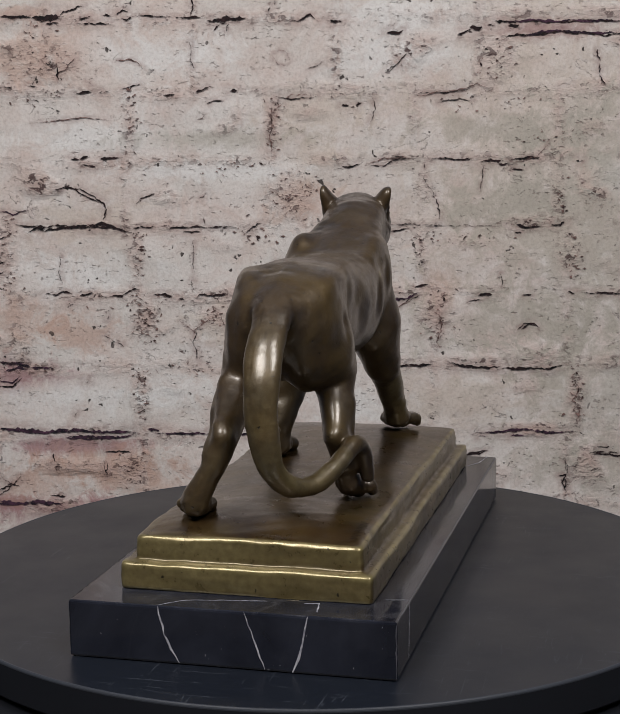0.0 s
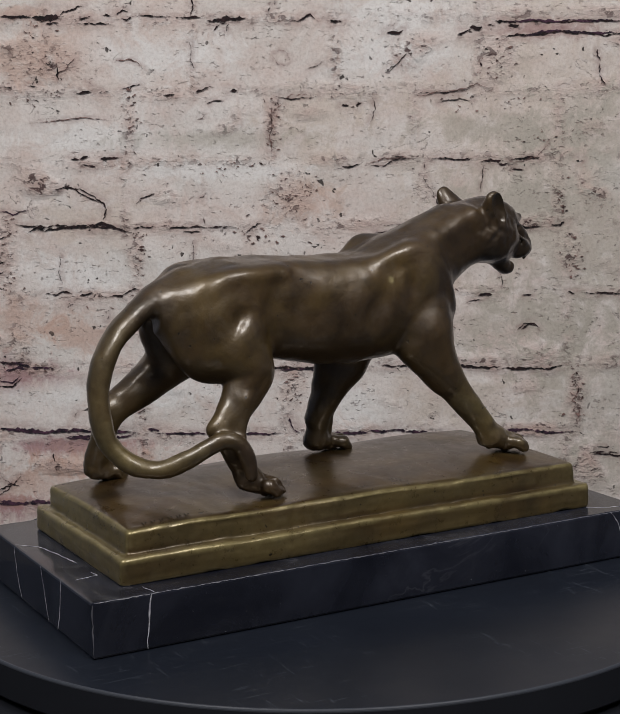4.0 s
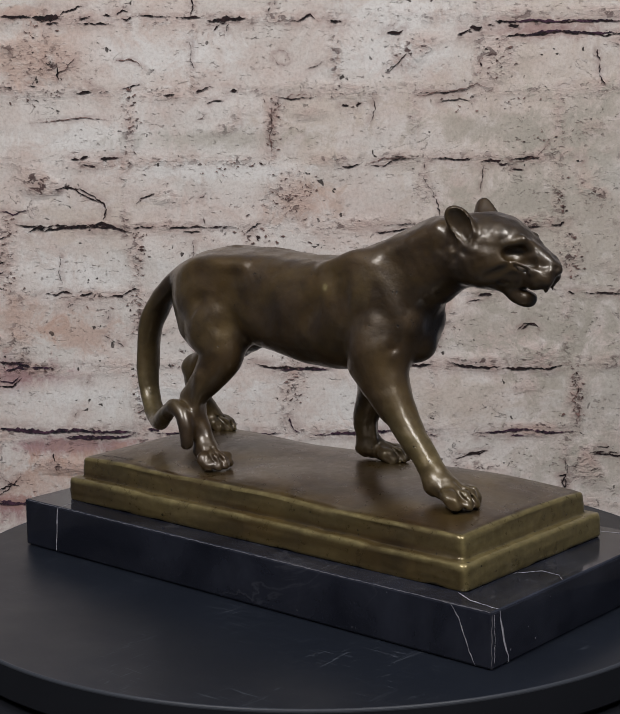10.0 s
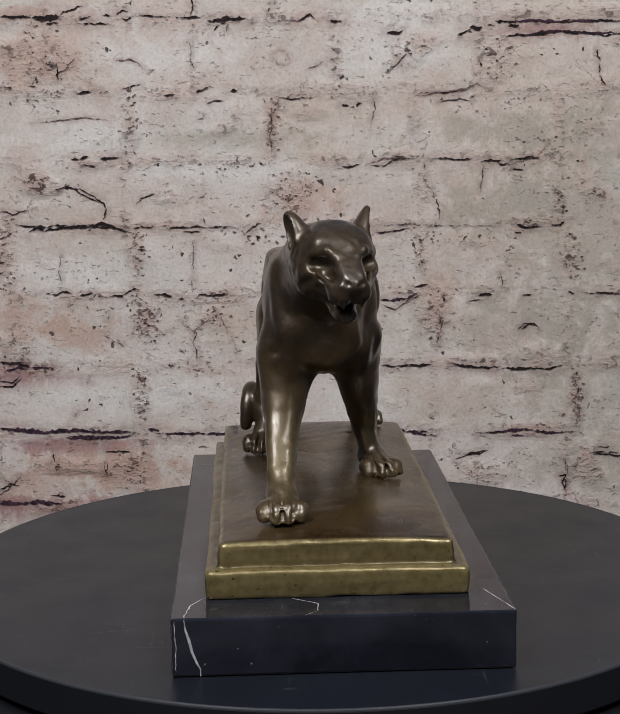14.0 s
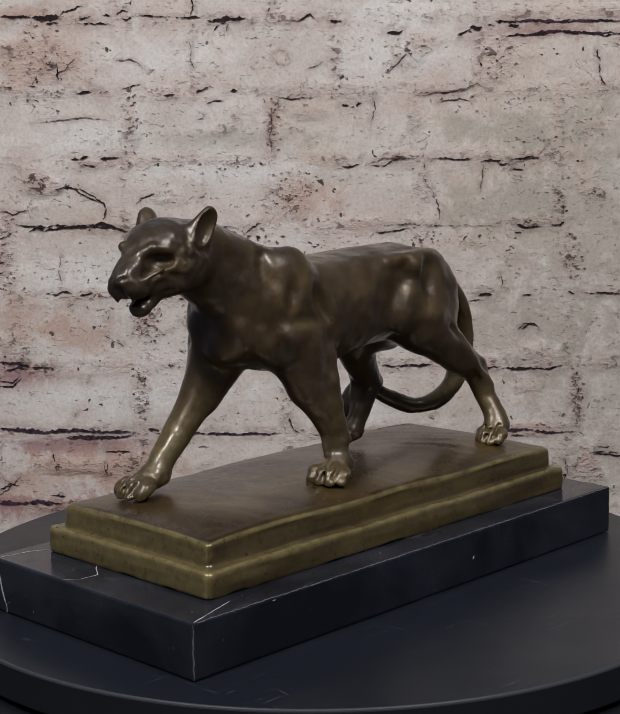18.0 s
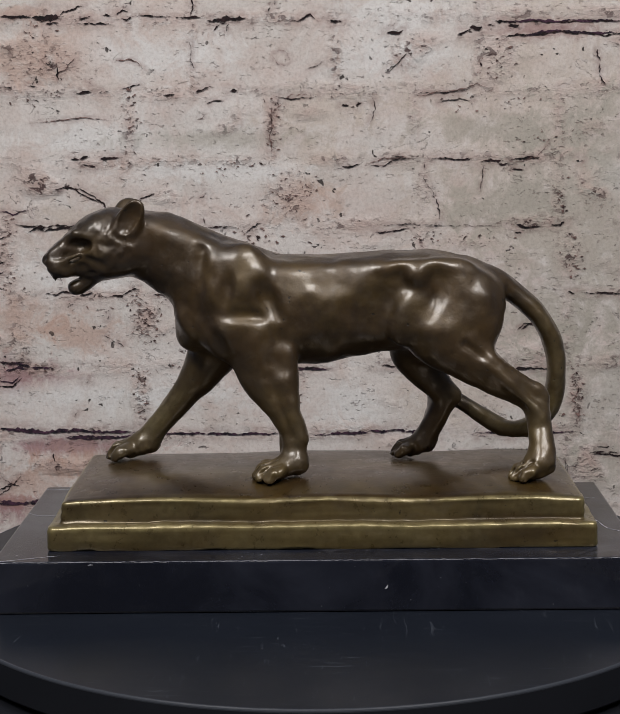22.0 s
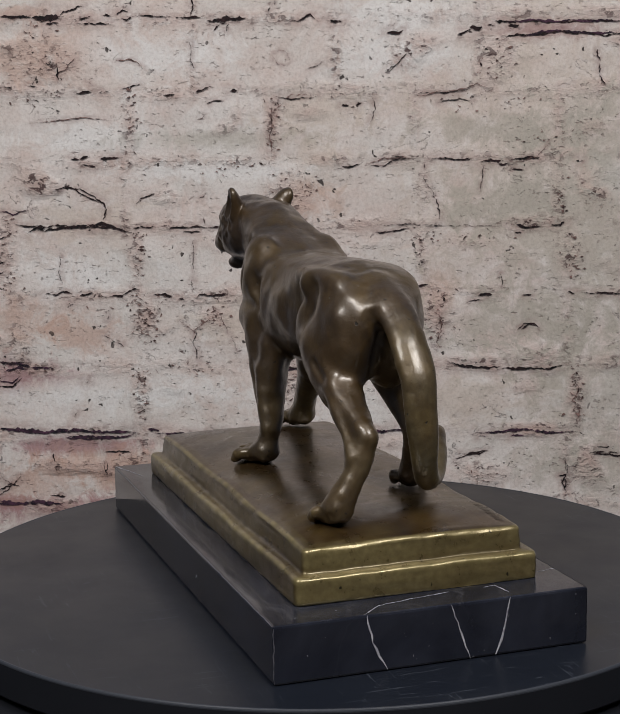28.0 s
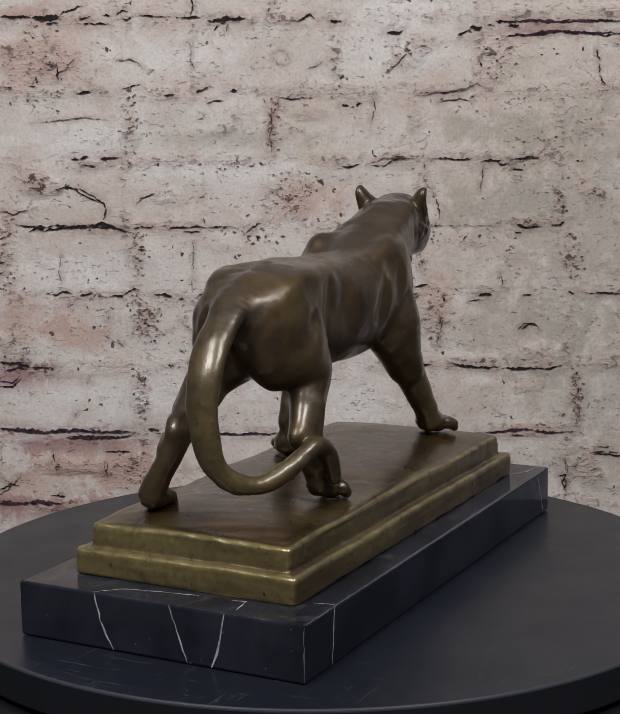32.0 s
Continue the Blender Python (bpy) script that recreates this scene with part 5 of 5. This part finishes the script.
def cracks():
    crack((-0.316, 0.346), (-0.297, 0.346), (-0.284, 0.345), 0.0023, CRACK)
    crack((-0.284, 0.345), (-0.27, 0.343), (-0.256, 0.345), 0.0066, CRACK)
    crack((-0.27, 0.339), (-0.257, 0.339), 0.0023, CRACK)
    crack((-0.24, 0.338), (-0.202, 0.338), 0.0019, CRACK)
    crack((-0.256, 0.345), (-0.247, 0.352), (-0.231, 0.356), 0.0023, CRACK)
    crack((-0.236, 0.342), (-0.224, 0.345), 0.0023, CRACK)
    crack((-0.21, 0.347), (-0.204, 0.345), 0.0028, CRACK)
    crack((-0.199, 0.346), (-0.192, 0.351), (-0.187, 0.35), 0.0023, CRACK)
    crack((-0.194, 0.343), (-0.188, 0.341), (-0.183, 0.344), 0.0023, CRACK)
    crack((-0.183, 0.345), (-0.133, 0.343), (-0.107, 0.342), 0.0023, CRACK)
    crack((-0.108, 0.34), (-0.096, 0.339), (-0.087, 0.341), (-0.066, 0.341), 0.0051, CRACK)
    crack((-0.03, 0.339), (-0.016, 0.338), (-0.004, 0.343), (0.005, 0.337), 0.0023, CRACK)
    crack((0.016, 0.337), (0.023, 0.336), (0.028, 0.337), 0.0056, CRACK)
    crack((0.073, 0.325), (0.085, 0.325), (0.089, 0.328), 0.0037, CRACK)
    crack((0.08, 0.33), (0.087, 0.325), 0.0028, CRACK)
    crack((-0.101, 0.329), (-0.096, 0.334), 0.0028, CRACK)
    crack((-0.089, 0.329), (-0.086, 0.336), 0.0023, CRACK)
    crack((0.143, 0.323), (0.151, 0.324), (0.158, 0.328), 0.0028, CRACK)
    crack((0.156, 0.33), (0.163, 0.328), (0.169, 0.329), 0.0061, CRACK)
    crack((0.174, 0.331), (0.181, 0.331), 0.0028, CRACK)
    crack((0.181, 0.335), (0.204, 0.334), 0.0037, CRACK)
    crack((0.195, 0.33), (0.206, 0.33), 0.0034, CRACK)
    crack((0.206, 0.335), (0.252, 0.333), (0.265, 0.335), (0.313, 0.333), 0.0023, CRACK)
    crack((0.188, 0.321), (0.211, 0.321), (0.234, 0.323), (0.247, 0.325), (0.261, 0.322), (0.279, 0.322), (0.291, 0.319), (0.314, 0.322), 0.0037, CRACK)
    crack((-0.122, 0.369), (-0.124, 0.344), 0.0028, CRACK)
    crack((-0.045, 0.352), (-0.047, 0.348), 0.0028, CRACK)
    crack((-0.04, 0.363), (-0.04, 0.354), 0.0023, CRACK)
    crack((0.285, 0.306), (0.287, 0.294), 0.0019, CRACK)
    crack((0.287, 0.292), (0.288, 0.282), 0.0019, CRACK)
    crack((0.288, 0.282), (0.29, 0.274), (0.294, 0.272), 0.0023, CRACK)
    crack((0.166, 0.294), (0.167, 0.29), 0.0034, CRACK)
    crack((-0.317, 0.278), (-0.308, 0.275), (-0.308, 0.272), 0.0023, CRACK)
    crack((-0.291, 0.277), (-0.282, 0.277), 0.0023, CRACK)
    crack((-0.242, 0.27), (-0.226, 0.27), 0.0034, CRACK)
    crack((-0.219, 0.27), (-0.215, 0.271), 0.0023, CRACK)
    crack((-0.214, 0.27), (-0.208, 0.271), 0.0023, CRACK)
    crack((-0.229, 0.281), (-0.226, 0.276), 0.0023, CRACK)
    crack((-0.197, 0.272), (-0.185, 0.275), (-0.176, 0.277), 0.0014, CRACK)
    crack((-0.154, 0.266), (-0.142, 0.266), 0.0019, CRACK)
    crack((-0.121, 0.269), (-0.114, 0.272), (-0.107, 0.273), 0.0023, CRACK)
    crack((-0.086, 0.27), (-0.079, 0.27), 0.0037, CRACK)
    crack((-0.11, 0.257), (-0.103, 0.26), (-0.093, 0.26), 0.0019, CRACK)
    crack((-0.04, 0.263), (-0.024, 0.26), (0.004, 0.263), 0.0019, CRACK)
    crack((0.027, 0.253), (0.034, 0.254), 0.0028, CRACK)
    crack((0.036, 0.251), (0.04, 0.252), 0.0028, CRACK)
    crack((0.041, 0.254), (0.047, 0.256), 0.0014, CRACK)
    crack((0.059, 0.261), (0.06, 0.252), (0.058, 0.242), (0.055, 0.237), 0.0019, CRACK)
    crack((0.101, 0.262), (0.11, 0.265), (0.133, 0.264), (0.151, 0.266), (0.161, 0.271), 0.0014, CRACK)
    crack((0.124, 0.255), (0.147, 0.259), (0.16, 0.256), 0.0014, CRACK)
    crack((0.073, 0.287), (0.082, 0.293), (0.093, 0.304), 0.0014, CRACK)
    crack((-0.007, 0.289), (0.009, 0.298), 0.0009, CRACK)
    crack((-0.261, 0.297), (-0.259, 0.283), 0.0023, CRACK)
    crack((-0.274, 0.302), (-0.265, 0.296), 0.0014, CRACK)
    crack((-0.249, 0.294), (-0.242, 0.303), 0.0014, CRACK)
    crack((-0.25, 0.204), (-0.239, 0.203), (-0.232, 0.205), 0.0028, CRACK)
    crack((-0.22, 0.203), (-0.211, 0.203), (-0.201, 0.204), 0.0028, CRACK)
    crack((-0.238, 0.197), (-0.225, 0.195), 0.0023, CRACK)
    crack((0.026, 0.192), (0.045, 0.194), 0.0014, CRACK)
    crack((0.054, 0.193), (0.07, 0.192), (0.082, 0.199), (0.096, 0.2), 0.0014, CRACK)
    crack((0.075, 0.201), (0.093, 0.202), 0.0014, CRACK)
    crack((0.117, 0.198), (0.124, 0.199), (0.142, 0.198), (0.165, 0.198), 0.0023, CRACK)
    crack((0.166, 0.196), (0.191, 0.196), 0.0037, CRACK)
    crack((0.186, 0.193), (0.196, 0.193), 0.0019, CRACK)
    crack((0.198, 0.196), (0.212, 0.198), (0.228, 0.198), 0.0028, CRACK)
    crack((0.198, 0.188), (0.212, 0.186), 0.0019, CRACK)
    crack((0.265, 0.195), (0.272, 0.194), 0.0033, CRACK)
    crack((0.111, 0.194), (0.111, 0.189), 0.0019, CRACK)
    crack((0.111, 0.184), (0.112, 0.175), (0.117, 0.166), (0.124, 0.152), (0.127, 0.146), (0.126, 0.137), 0.0019, CRACK)
    crack((0.171, 0.193), (0.169, 0.177), (0.167, 0.165), 0.0009, CRACK)
    crack((-0.268, 0.172), (-0.254, 0.175), (-0.245, 0.171), (-0.231, 0.163), (-0.218, 0.157), 0.0019, CRACK)
    crack((-0.215, 0.152), (-0.217, 0.141), 0.0028, CRACK)
    crack((-0.184, 0.155), (-0.18, 0.161), (-0.165, 0.167), 0.0014, CRACK)
    crack((-0.119, 0.161), (-0.114, 0.167), 0.0019, CRACK)
    crack((-0.116, 0.142), (-0.115, 0.135), 0.0023, CRACK)
    crack((-0.311, 0.139), (-0.302, 0.135), (-0.279, 0.135), (-0.255, 0.135), 0.0023, CRACK)
    crack((-0.298, 0.128), (-0.291, 0.133), (-0.279, 0.134), 0.0037, CRACK)
    crack((-0.255, 0.134), (-0.209, 0.133), (-0.19, 0.127), 0.0037, CRACK)
    crack((-0.19, 0.133), (-0.166, 0.133), 0.0019, CRACK)
    crack((-0.155, 0.132), (-0.12, 0.132), (-0.082, 0.131), 0.0023, CRACK)
    crack((-0.138, 0.128), (-0.12, 0.127), 0.0019, CRACK)
    crack((-0.073, 0.124), (-0.066, 0.131), (-0.056, 0.135), 0.0023, CRACK)
    crack((0.06, 0.124), (0.081, 0.125), (0.095, 0.128), 0.0023, CRACK)
    crack((0.049, 0.132), (0.095, 0.132), (0.189, 0.129), 0.0009, CRACK)
    crack((0.203, 0.132), (0.208, 0.129), (0.231, 0.129), 0.0033, CRACK)
    crack((0.203, 0.123), (0.21, 0.123), 0.0023, CRACK)
    crack((0.24, 0.129), (0.25, 0.129), (0.254, 0.132), 0.0033, CRACK)
    crack((-0.331, 0.12), (-0.319, 0.125), 0.0019, CRACK)
    crack((-0.332, 0.095), (-0.32, 0.099), 0.0023, CRACK)
    crack((-0.333, 0.084), (-0.323, 0.088), 0.0019, CRACK)
    crack((-0.282, 0.065), (-0.27, 0.064), (-0.263, 0.068), (-0.253, 0.065), 0.0023, CRACK)
    crack((-0.246, 0.063), (-0.232, 0.066), 0.0023, CRACK)
    crack((-0.216, 0.062), (-0.202, 0.063), (-0.187, 0.07), 0.0033, CRACK)
    crack((-0.171, 0.064), (-0.15, 0.062), 0.0033, CRACK)
    crack((-0.145, 0.059), (-0.138, 0.058), 0.0028, CRACK)
    crack((-0.126, 0.059), (-0.121, 0.062), (-0.093, 0.062), 0.0028, CRACK)
    crack((-0.129, 0.078), (-0.13, 0.066), 0.0028, CRACK)
    crack((-0.127, 0.12), (-0.128, 0.085), 0.0009, CRACK)
    crack((-0.263, 0.108), (-0.266, 0.087), (-0.264, 0.075), 0.0009, CRACK)
    crack((0.065, 0.054), (0.072, 0.054), 0.0028, CRACK)
    crack((0.088, 0.051), (0.098, 0.057), (0.105, 0.059), 0.0023, CRACK)
    crack((0.166, 0.058), (0.18, 0.059), 0.0033, CRACK)
    crack((0.156, 0.052), (0.168, 0.054), 0.0014, CRACK)
    crack((0.211, 0.057), (0.222, 0.058), 0.0023, CRACK)
    crack((0.258, 0.061), (0.265, 0.059), 0.0023, CRACK)
    crack((0.272, 0.059), (0.293, 0.059), (0.319, 0.057), 0.0019, CRACK)
    crack((0.189, 0.081), (0.19, 0.066), 0.0014, CRACK)
    crack((0.1, 0.067), (0.114, 0.07), 0.0023, CRACK)
    crack((-0.217, 0.042), (-0.218, 0.038), 0.0023, CRACK)
    crack((-0.223, 0.022), (-0.215, 0.017), (-0.202, 0.01), 0.0019, CRACK)
    crack((-0.127, 0.025), (-0.13, 0.013), (-0.124, -0.006), 0.0019, CRACK)
    crack((-0.258, 0.056), (-0.254, 0.052), 0.0019, CRACK)
    crack((0.211, 0.022), (0.218, 0.028), (0.227, 0.025), 0.0019, CRACK)
    crack((-0.337, -0.006), (-0.304, -0.007), 0.0028, CRACK)
    crack((0.064, -0.015), (0.119, -0.014), 0.0028, CRACK)
    crack((0.138, -0.013), (0.166, -0.018), (0.19, -0.017), 0.0034, CRACK)
    crack((0.185, -0.019), (0.237, -0.02), (0.256, -0.016), 0.0037, CRACK)
    crack((-0.066, -0.01), (-0.047, -0.015), (0.014, -0.017), 0.0028, CRACK)
    crack((-0.338, -0.032), (-0.319, -0.031), (-0.309, -0.022), 0.0023, CRACK)
    crack((-0.243, -0.028), (-0.24, -0.026), 0.0037, CRACK)
    crack((-0.256, -0.065), (-0.253, -0.06), 0.0019, CRACK)
    crack((-0.28, -0.103), (-0.279, -0.113), 0.0019, CRACK)
    crack((-0.226, -0.114), (-0.224, -0.131), 0.0014, CRACK)
    crack((-0.339, -0.149), (-0.329, -0.14), (-0.324, -0.132), 0.0023, CRACK)
    crack((-0.333, -0.135), (-0.317, -0.137), 0.0019, CRACK)
    crack((-0.286, -0.148), (-0.269, -0.15), 0.0019, CRACK)
    crack((-0.226, -0.102), (-0.198, -0.103), 0.0019, CRACK)
    crack((0.259, -0.115), (0.258, -0.128), 0.0009, CRACK)
    crack((0.251, -0.134), (0.26, -0.133), 0.0019, CRACK)
    crack((0.258, -0.137), (0.258, -0.15), 0.0023, CRACK)
    crack((0.143, -0.11), (0.167, -0.11), (0.174, -0.107), 0.0019, CRACK)
    crack((0.286, -0.111), (0.322, -0.114), 0.0019, CRACK)
    crack((0.291, -0.104), (0.305, -0.103), 0.0014, CRACK)
    crack((-0.34, -0.077), (-0.307, -0.079), (-0.283, -0.081), 0.0051, PURPLE)
    crack((-0.283, -0.081), (-0.254, -0.079), (-0.226, -0.082), (-0.197, -0.081), 0.0028, PURPLE)
    crack((-0.264, -0.086), (-0.207, -0.087), (-0.192, -0.083), 0.0033, PURPLE)
    crack((-0.18, -0.079), (-0.168, -0.08), 0.0056, PURPLE)
    crack((-0.173, -0.083), (-0.094, -0.085), (-0.039, -0.085), 0.0037, PURPLE)
    crack((-0.035, -0.077), (-0.032, -0.07), (-0.027, -0.079), (-0.02, -0.085), 0.0042, PURPLE)
    crack((-0.006, -0.087), (0.018, -0.086), (0.052, -0.085), 0.0037, PURPLE)
    crack((0.049, -0.083), (0.066, -0.085), (0.08, -0.082), (0.123, -0.09), 0.0042, PURPLE)
    crack((0.097, -0.086), (0.114, -0.085), 0.0023, PURPLE)
    crack((0.164, -0.087), (0.195, -0.086), (0.214, -0.084), (0.238, -0.088), (0.267, -0.087), 0.0033, PURPLE)
    crack((0.166, -0.091), (0.174, -0.09), 0.0028, PURPLE)
    crack((0.2, -0.091), (0.214, -0.089), 0.0023, PURPLE)
    crack((-0.344, -0.157), (-0.31, -0.157), (-0.272, -0.158), 0.0051, PURPLE)
    crack((-0.047, -0.019), (-0.024, -0.016), (0.01, -0.018), 0.0033, PURPLE)
    crack((-0.328, -0.015), (-0.313, -0.011), (-0.304, -0.014), 0.0028, PURPLE)
    crack((-0.2669, 0.1728), (-0.2505, 0.1749), (-0.2353, 0.1686), (-0.2262, 0.1639), (-0.2184, 0.1591), (-0.2159, 0.1507), (-0.2167, 0.1409), 0.0024, CRACK)
    crack((-0.2883, 0.1302), (-0.2648, 0.1327), (-0.2413, 0.1352), (-0.2178, 0.1363), (-0.2016, 0.1314), (-0.1900, 0.1270), 0.0034, CRACK)
    crack((-0.1820, 0.1577), (-0.1786, 0.1623), (-0.1654, 0.1672), 0.0016, CRACK)
    crack((-0.3249, 0.1512), (-0.3110, 0.1483), (-0.2968, 0.1518), 0.0020, PURPLE)
    crack((-0.2879, 0.2410), (-0.2617, 0.2413), (-0.2387, 0.2449), (-0.2093, 0.2425), 0.0013, CHIPS)
    crack((-0.2024, 0.3009), (-0.1877, 0.3020), (-0.1781, 0.2990), (-0.1724, 0.2925), 0.0014, CHIPS)
    crack((-0.0414, 0.3067), (-0.0348, 0.3098), (-0.0268, 0.3065), (-0.0253, 0.2969), 0.0008, CHIPS)
    crack((-0.0431, 0.3019), (-0.0383, 0.2955), (-0.0286, 0.2944), 0.0008, CHIPS)
    crack((-0.0993, 0.3297), (-0.0942, 0.3376), (-0.0878, 0.3359), (-0.0857, 0.3286), 0.0014, CRACK)
    crack((-0.2601, 0.2825), (-0.2588, 0.2905), (-0.2499, 0.2936), (-0.2413, 0.3053), 0.0014, CHIPS)
    crack((-0.1255, 0.3190), (-0.1241, 0.3094), (-0.1260, 0.2999), (-0.1230, 0.2918), 0.0018, CRACK)
    crack((-0.0455, 0.2571), (-0.0441, 0.2441), (-0.0467, 0.2248), (-0.0458, 0.2053), 0.0020, CHIPS)
    crack((-0.0441, 0.2474), (-0.0358, 0.2553), (-0.0242, 0.2632), (-0.0063, 0.2639), 0.0016, CHIPS)
    crack((-0.1210, 0.2420), (-0.1145, 0.2412), (-0.1111, 0.2467), 0.0010, CHIPS)
    crack((0.0713, 0.2868), (0.0801, 0.2921), (0.0925, 0.3047), 0.0018, CRACK)
    crack((0.1022, 0.2620), (0.1250, 0.2658), (0.1478, 0.2678), (0.1641, 0.2727), (0.1772, 0.2683), 0.0014, CHIPS)
    crack((0.1898, 0.3336), (0.2157, 0.3345), (0.2480, 0.3340), (0.2739, 0.3343), (0.3063, 0.3332), 0.0028, PURPLE)
    crack((0.2061, 0.3181), (0.2287, 0.3242), (0.2514, 0.3238), (0.2773, 0.3219), (0.3065, 0.3224), 0.0026, PURPLE)
    crack((0.0527, 0.1939), (0.0692, 0.1996), (0.0889, 0.2006), (0.1004, 0.1982), 0.0016, CHIPS)
    crack((0.1973, 0.1936), (0.2235, 0.1981), (0.2381, 0.2142), 0.0014, CHIPS)
    crack((-0.3355, -0.0785), (-0.3159, -0.0764), (-0.2900, -0.0814), (-0.2573, -0.0778), (-0.2282, -0.0815), (-0.1923, -0.0813), 0.0046, PURPLE)
    crack((-0.2707, -0.0863), (-0.2382, -0.0880), (-0.1990, -0.0859), 0.0034, PURPLE)
    crack((-0.3390, -0.1538), (-0.3194, -0.1567), (-0.2964, -0.1550), (-0.2736, -0.1590), 0.0060, PURPLE)
    crack((-0.3384, -0.1420), (-0.3251, -0.1371), (-0.3148, -0.1271), 0.0026, CRACK)
    crack((-0.3377, -0.1269), (-0.3264, -0.1377), 0.0020, CRACK)
    crack((-0.3321, -0.0059), (-0.3128, -0.0072), (-0.2969, -0.0129), (-0.2741, -0.0110), 0.0030, PURPLE)
    crack((-0.3330, -0.0256), (-0.3202, -0.0274), (-0.3101, -0.0203), 0.0026, PURPLE)
    crack((-0.2244, -0.1149), (-0.2264, -0.1233), (-0.2233, -0.1300), 0.0022, CRACK)
    crack((-0.1436, 0.0356), (-0.1294, 0.0240), (-0.1113, 0.0384), 0.0010, CHIPS)
    crack((-0.1079, 0.0497), (-0.0955, 0.0285), (-0.0832, 0.0006), 0.0010, CHIPS)
    crack((0.0607, 0.0547), (0.0763, 0.0539), (0.0920, 0.0553), (0.1045, 0.0614), 0.0030, PURPLE)
    crack((0.0669, 0.0493), (0.0794, 0.0450), (0.0951, 0.0536), 0.0018, CHIPS)
    crack((0.2049, 0.0205), (0.2126, 0.0274), (0.2236, 0.0288), (0.2299, 0.0218), 0.0014, CRACK)
    crack((0.2651, -0.0281), (0.2701, -0.0410), (0.2655, -0.0538), (0.2720, -0.0668), (0.2674, -0.0797), 0.0026, CHIPS)
    crack((0.1248, 0.0438), (0.1279, 0.0279), (0.1232, 0.0089), (0.1264, 0.0025), 0.0018, CHIPS)
    crack((0.2568, -0.1153), (0.2596, -0.1316), (0.2555, -0.1414), (0.2599, -0.1546), 0.0020, CRACK)
    crack((0.1423, -0.1154), (0.1613, -0.1091), (0.1772, -0.1061), 0.0022, CRACK)
    crack((0.2822, -0.1107), (0.2949, -0.1086), (0.3140, -0.1111), 0.0026, CRACK)


cracks()


def flaked_patches():
    chipped(-0.189, 0.239, 0.014, 0.066, 26)
    chipped(-0.043, 0.237, 0.019, 0.056, 22)
    chipped(-0.026, 0.163, 0.042, 0.051, 40)
    chipped(-0.186, 0.104, 0.019, 0.047, 26)
    chipped(-0.179, 0.038, 0.028, 0.051, 30)
    chipped(-0.186, -0.039, 0.019, 0.061, 26)
    chipped(-0.029, -0.026, 0.028, 0.056, 30)
    chipped(0.267, -0.045, 0.016, 0.056, 26)
    chipped(0.121, 0.039, 0.028, 0.056, 26)
    chipped(0.247, 0.159, 0.014, 0.042, 16)
    chipped(-0.198, -0.122, 0.028, 0.042, 22)
    chipped(0.167, -0.131, 0.037, 0.028, 16)
    chipped(-0.32, 0.106, 0.023, 0.094, 22)
    chipped(0.183, 0.298, 0.042, 0.042, 16)
    chipped(0.259, 0.098, 0.028, 0.056, 18)
    chipped(-0.108, 0.037, 0.037, 0.028, 16)
    chipped(0.235, 0.219, 0.037, 0.019, 10)
    chipped(-0.289, 0.336, 0.037, 0.023, 10)
    chipped(-0.09, 0.192, 0.066, 0.014, 14)
    chipped(-0.273, 0.265, 0.056, 0.014, 12)
    chipped(0.028, -0.11, 0.140, 0.019, 20)
    chipped(-0.068, 0.122, 0.075, 0.019, 18)
    chipped(0.142, 0.119, 0.094, 0.014, 18)
    chipped(-0.304, -0.013, 0.056, 0.014, 14)
    chipped(-0.142, -0.015, 0.056, 0.014, 12)
    chipped(0.165, 0.255, 0.094, 0.019, 14)
    chipped(-0.188, 0.057, 0.094, 0.014, 16)


flaked_patches()


def creeping_dirt():
    """Marks on bricks and mortar how near the next crevice is, for the dirt that creeps out of it."""
    seg = np.array(CREVICES)
    a, d = seg[:, None, :2], (seg[:, 2:4] - seg[:, :2])[:, None, :]
    reach = (0.0022 + 2.4 * seg[:, 4])[:, None]
    for ob in WALL.children:
        if not ob.name.startswith(("brick", "mortar")):
            continue
        co = np.empty(3 * len(ob.data.vertices), dtype=np.float32)
        ob.data.vertices.foreach_get("co", co)
        p = co.reshape(-1, 3)[None, :, [0, 2]] + np.array([ob.location.x, ob.location.z])
        near = np.zeros(p.shape[1])
        for k in range(0, len(seg), 40):
            u = p - a[k:k + 40]
            t = np.clip((u * d[k:k + 40]).sum(2) / ((d[k:k + 40] ** 2).sum(2) + 1e-12), 0, 1)
            away = np.sqrt(((u - t[..., None] * d[k:k + 40]) ** 2).sum(2))
            near = np.maximum(near, (1 - away / reach[k:k + 40]).max(0))
        layer = ob.data.attributes.new("dirt", "FLOAT", "POINT")
        layer.data.foreach_set("value", near.astype(np.float32))


creeping_dirt()


# ---------------------------------------------------------------- what moves
def motions():
    def turned(height):
        return [(float(t), pose(0, 0, height, 0, 0, TURN_AT_START + TURN_PER_SECOND * t)) for t in range(33)]
    walk(DISC, turned(0.0))
    walk(MARBLE_BASE, turned(0.0))
    walk(PANTHER, turned(0.0))


motions()
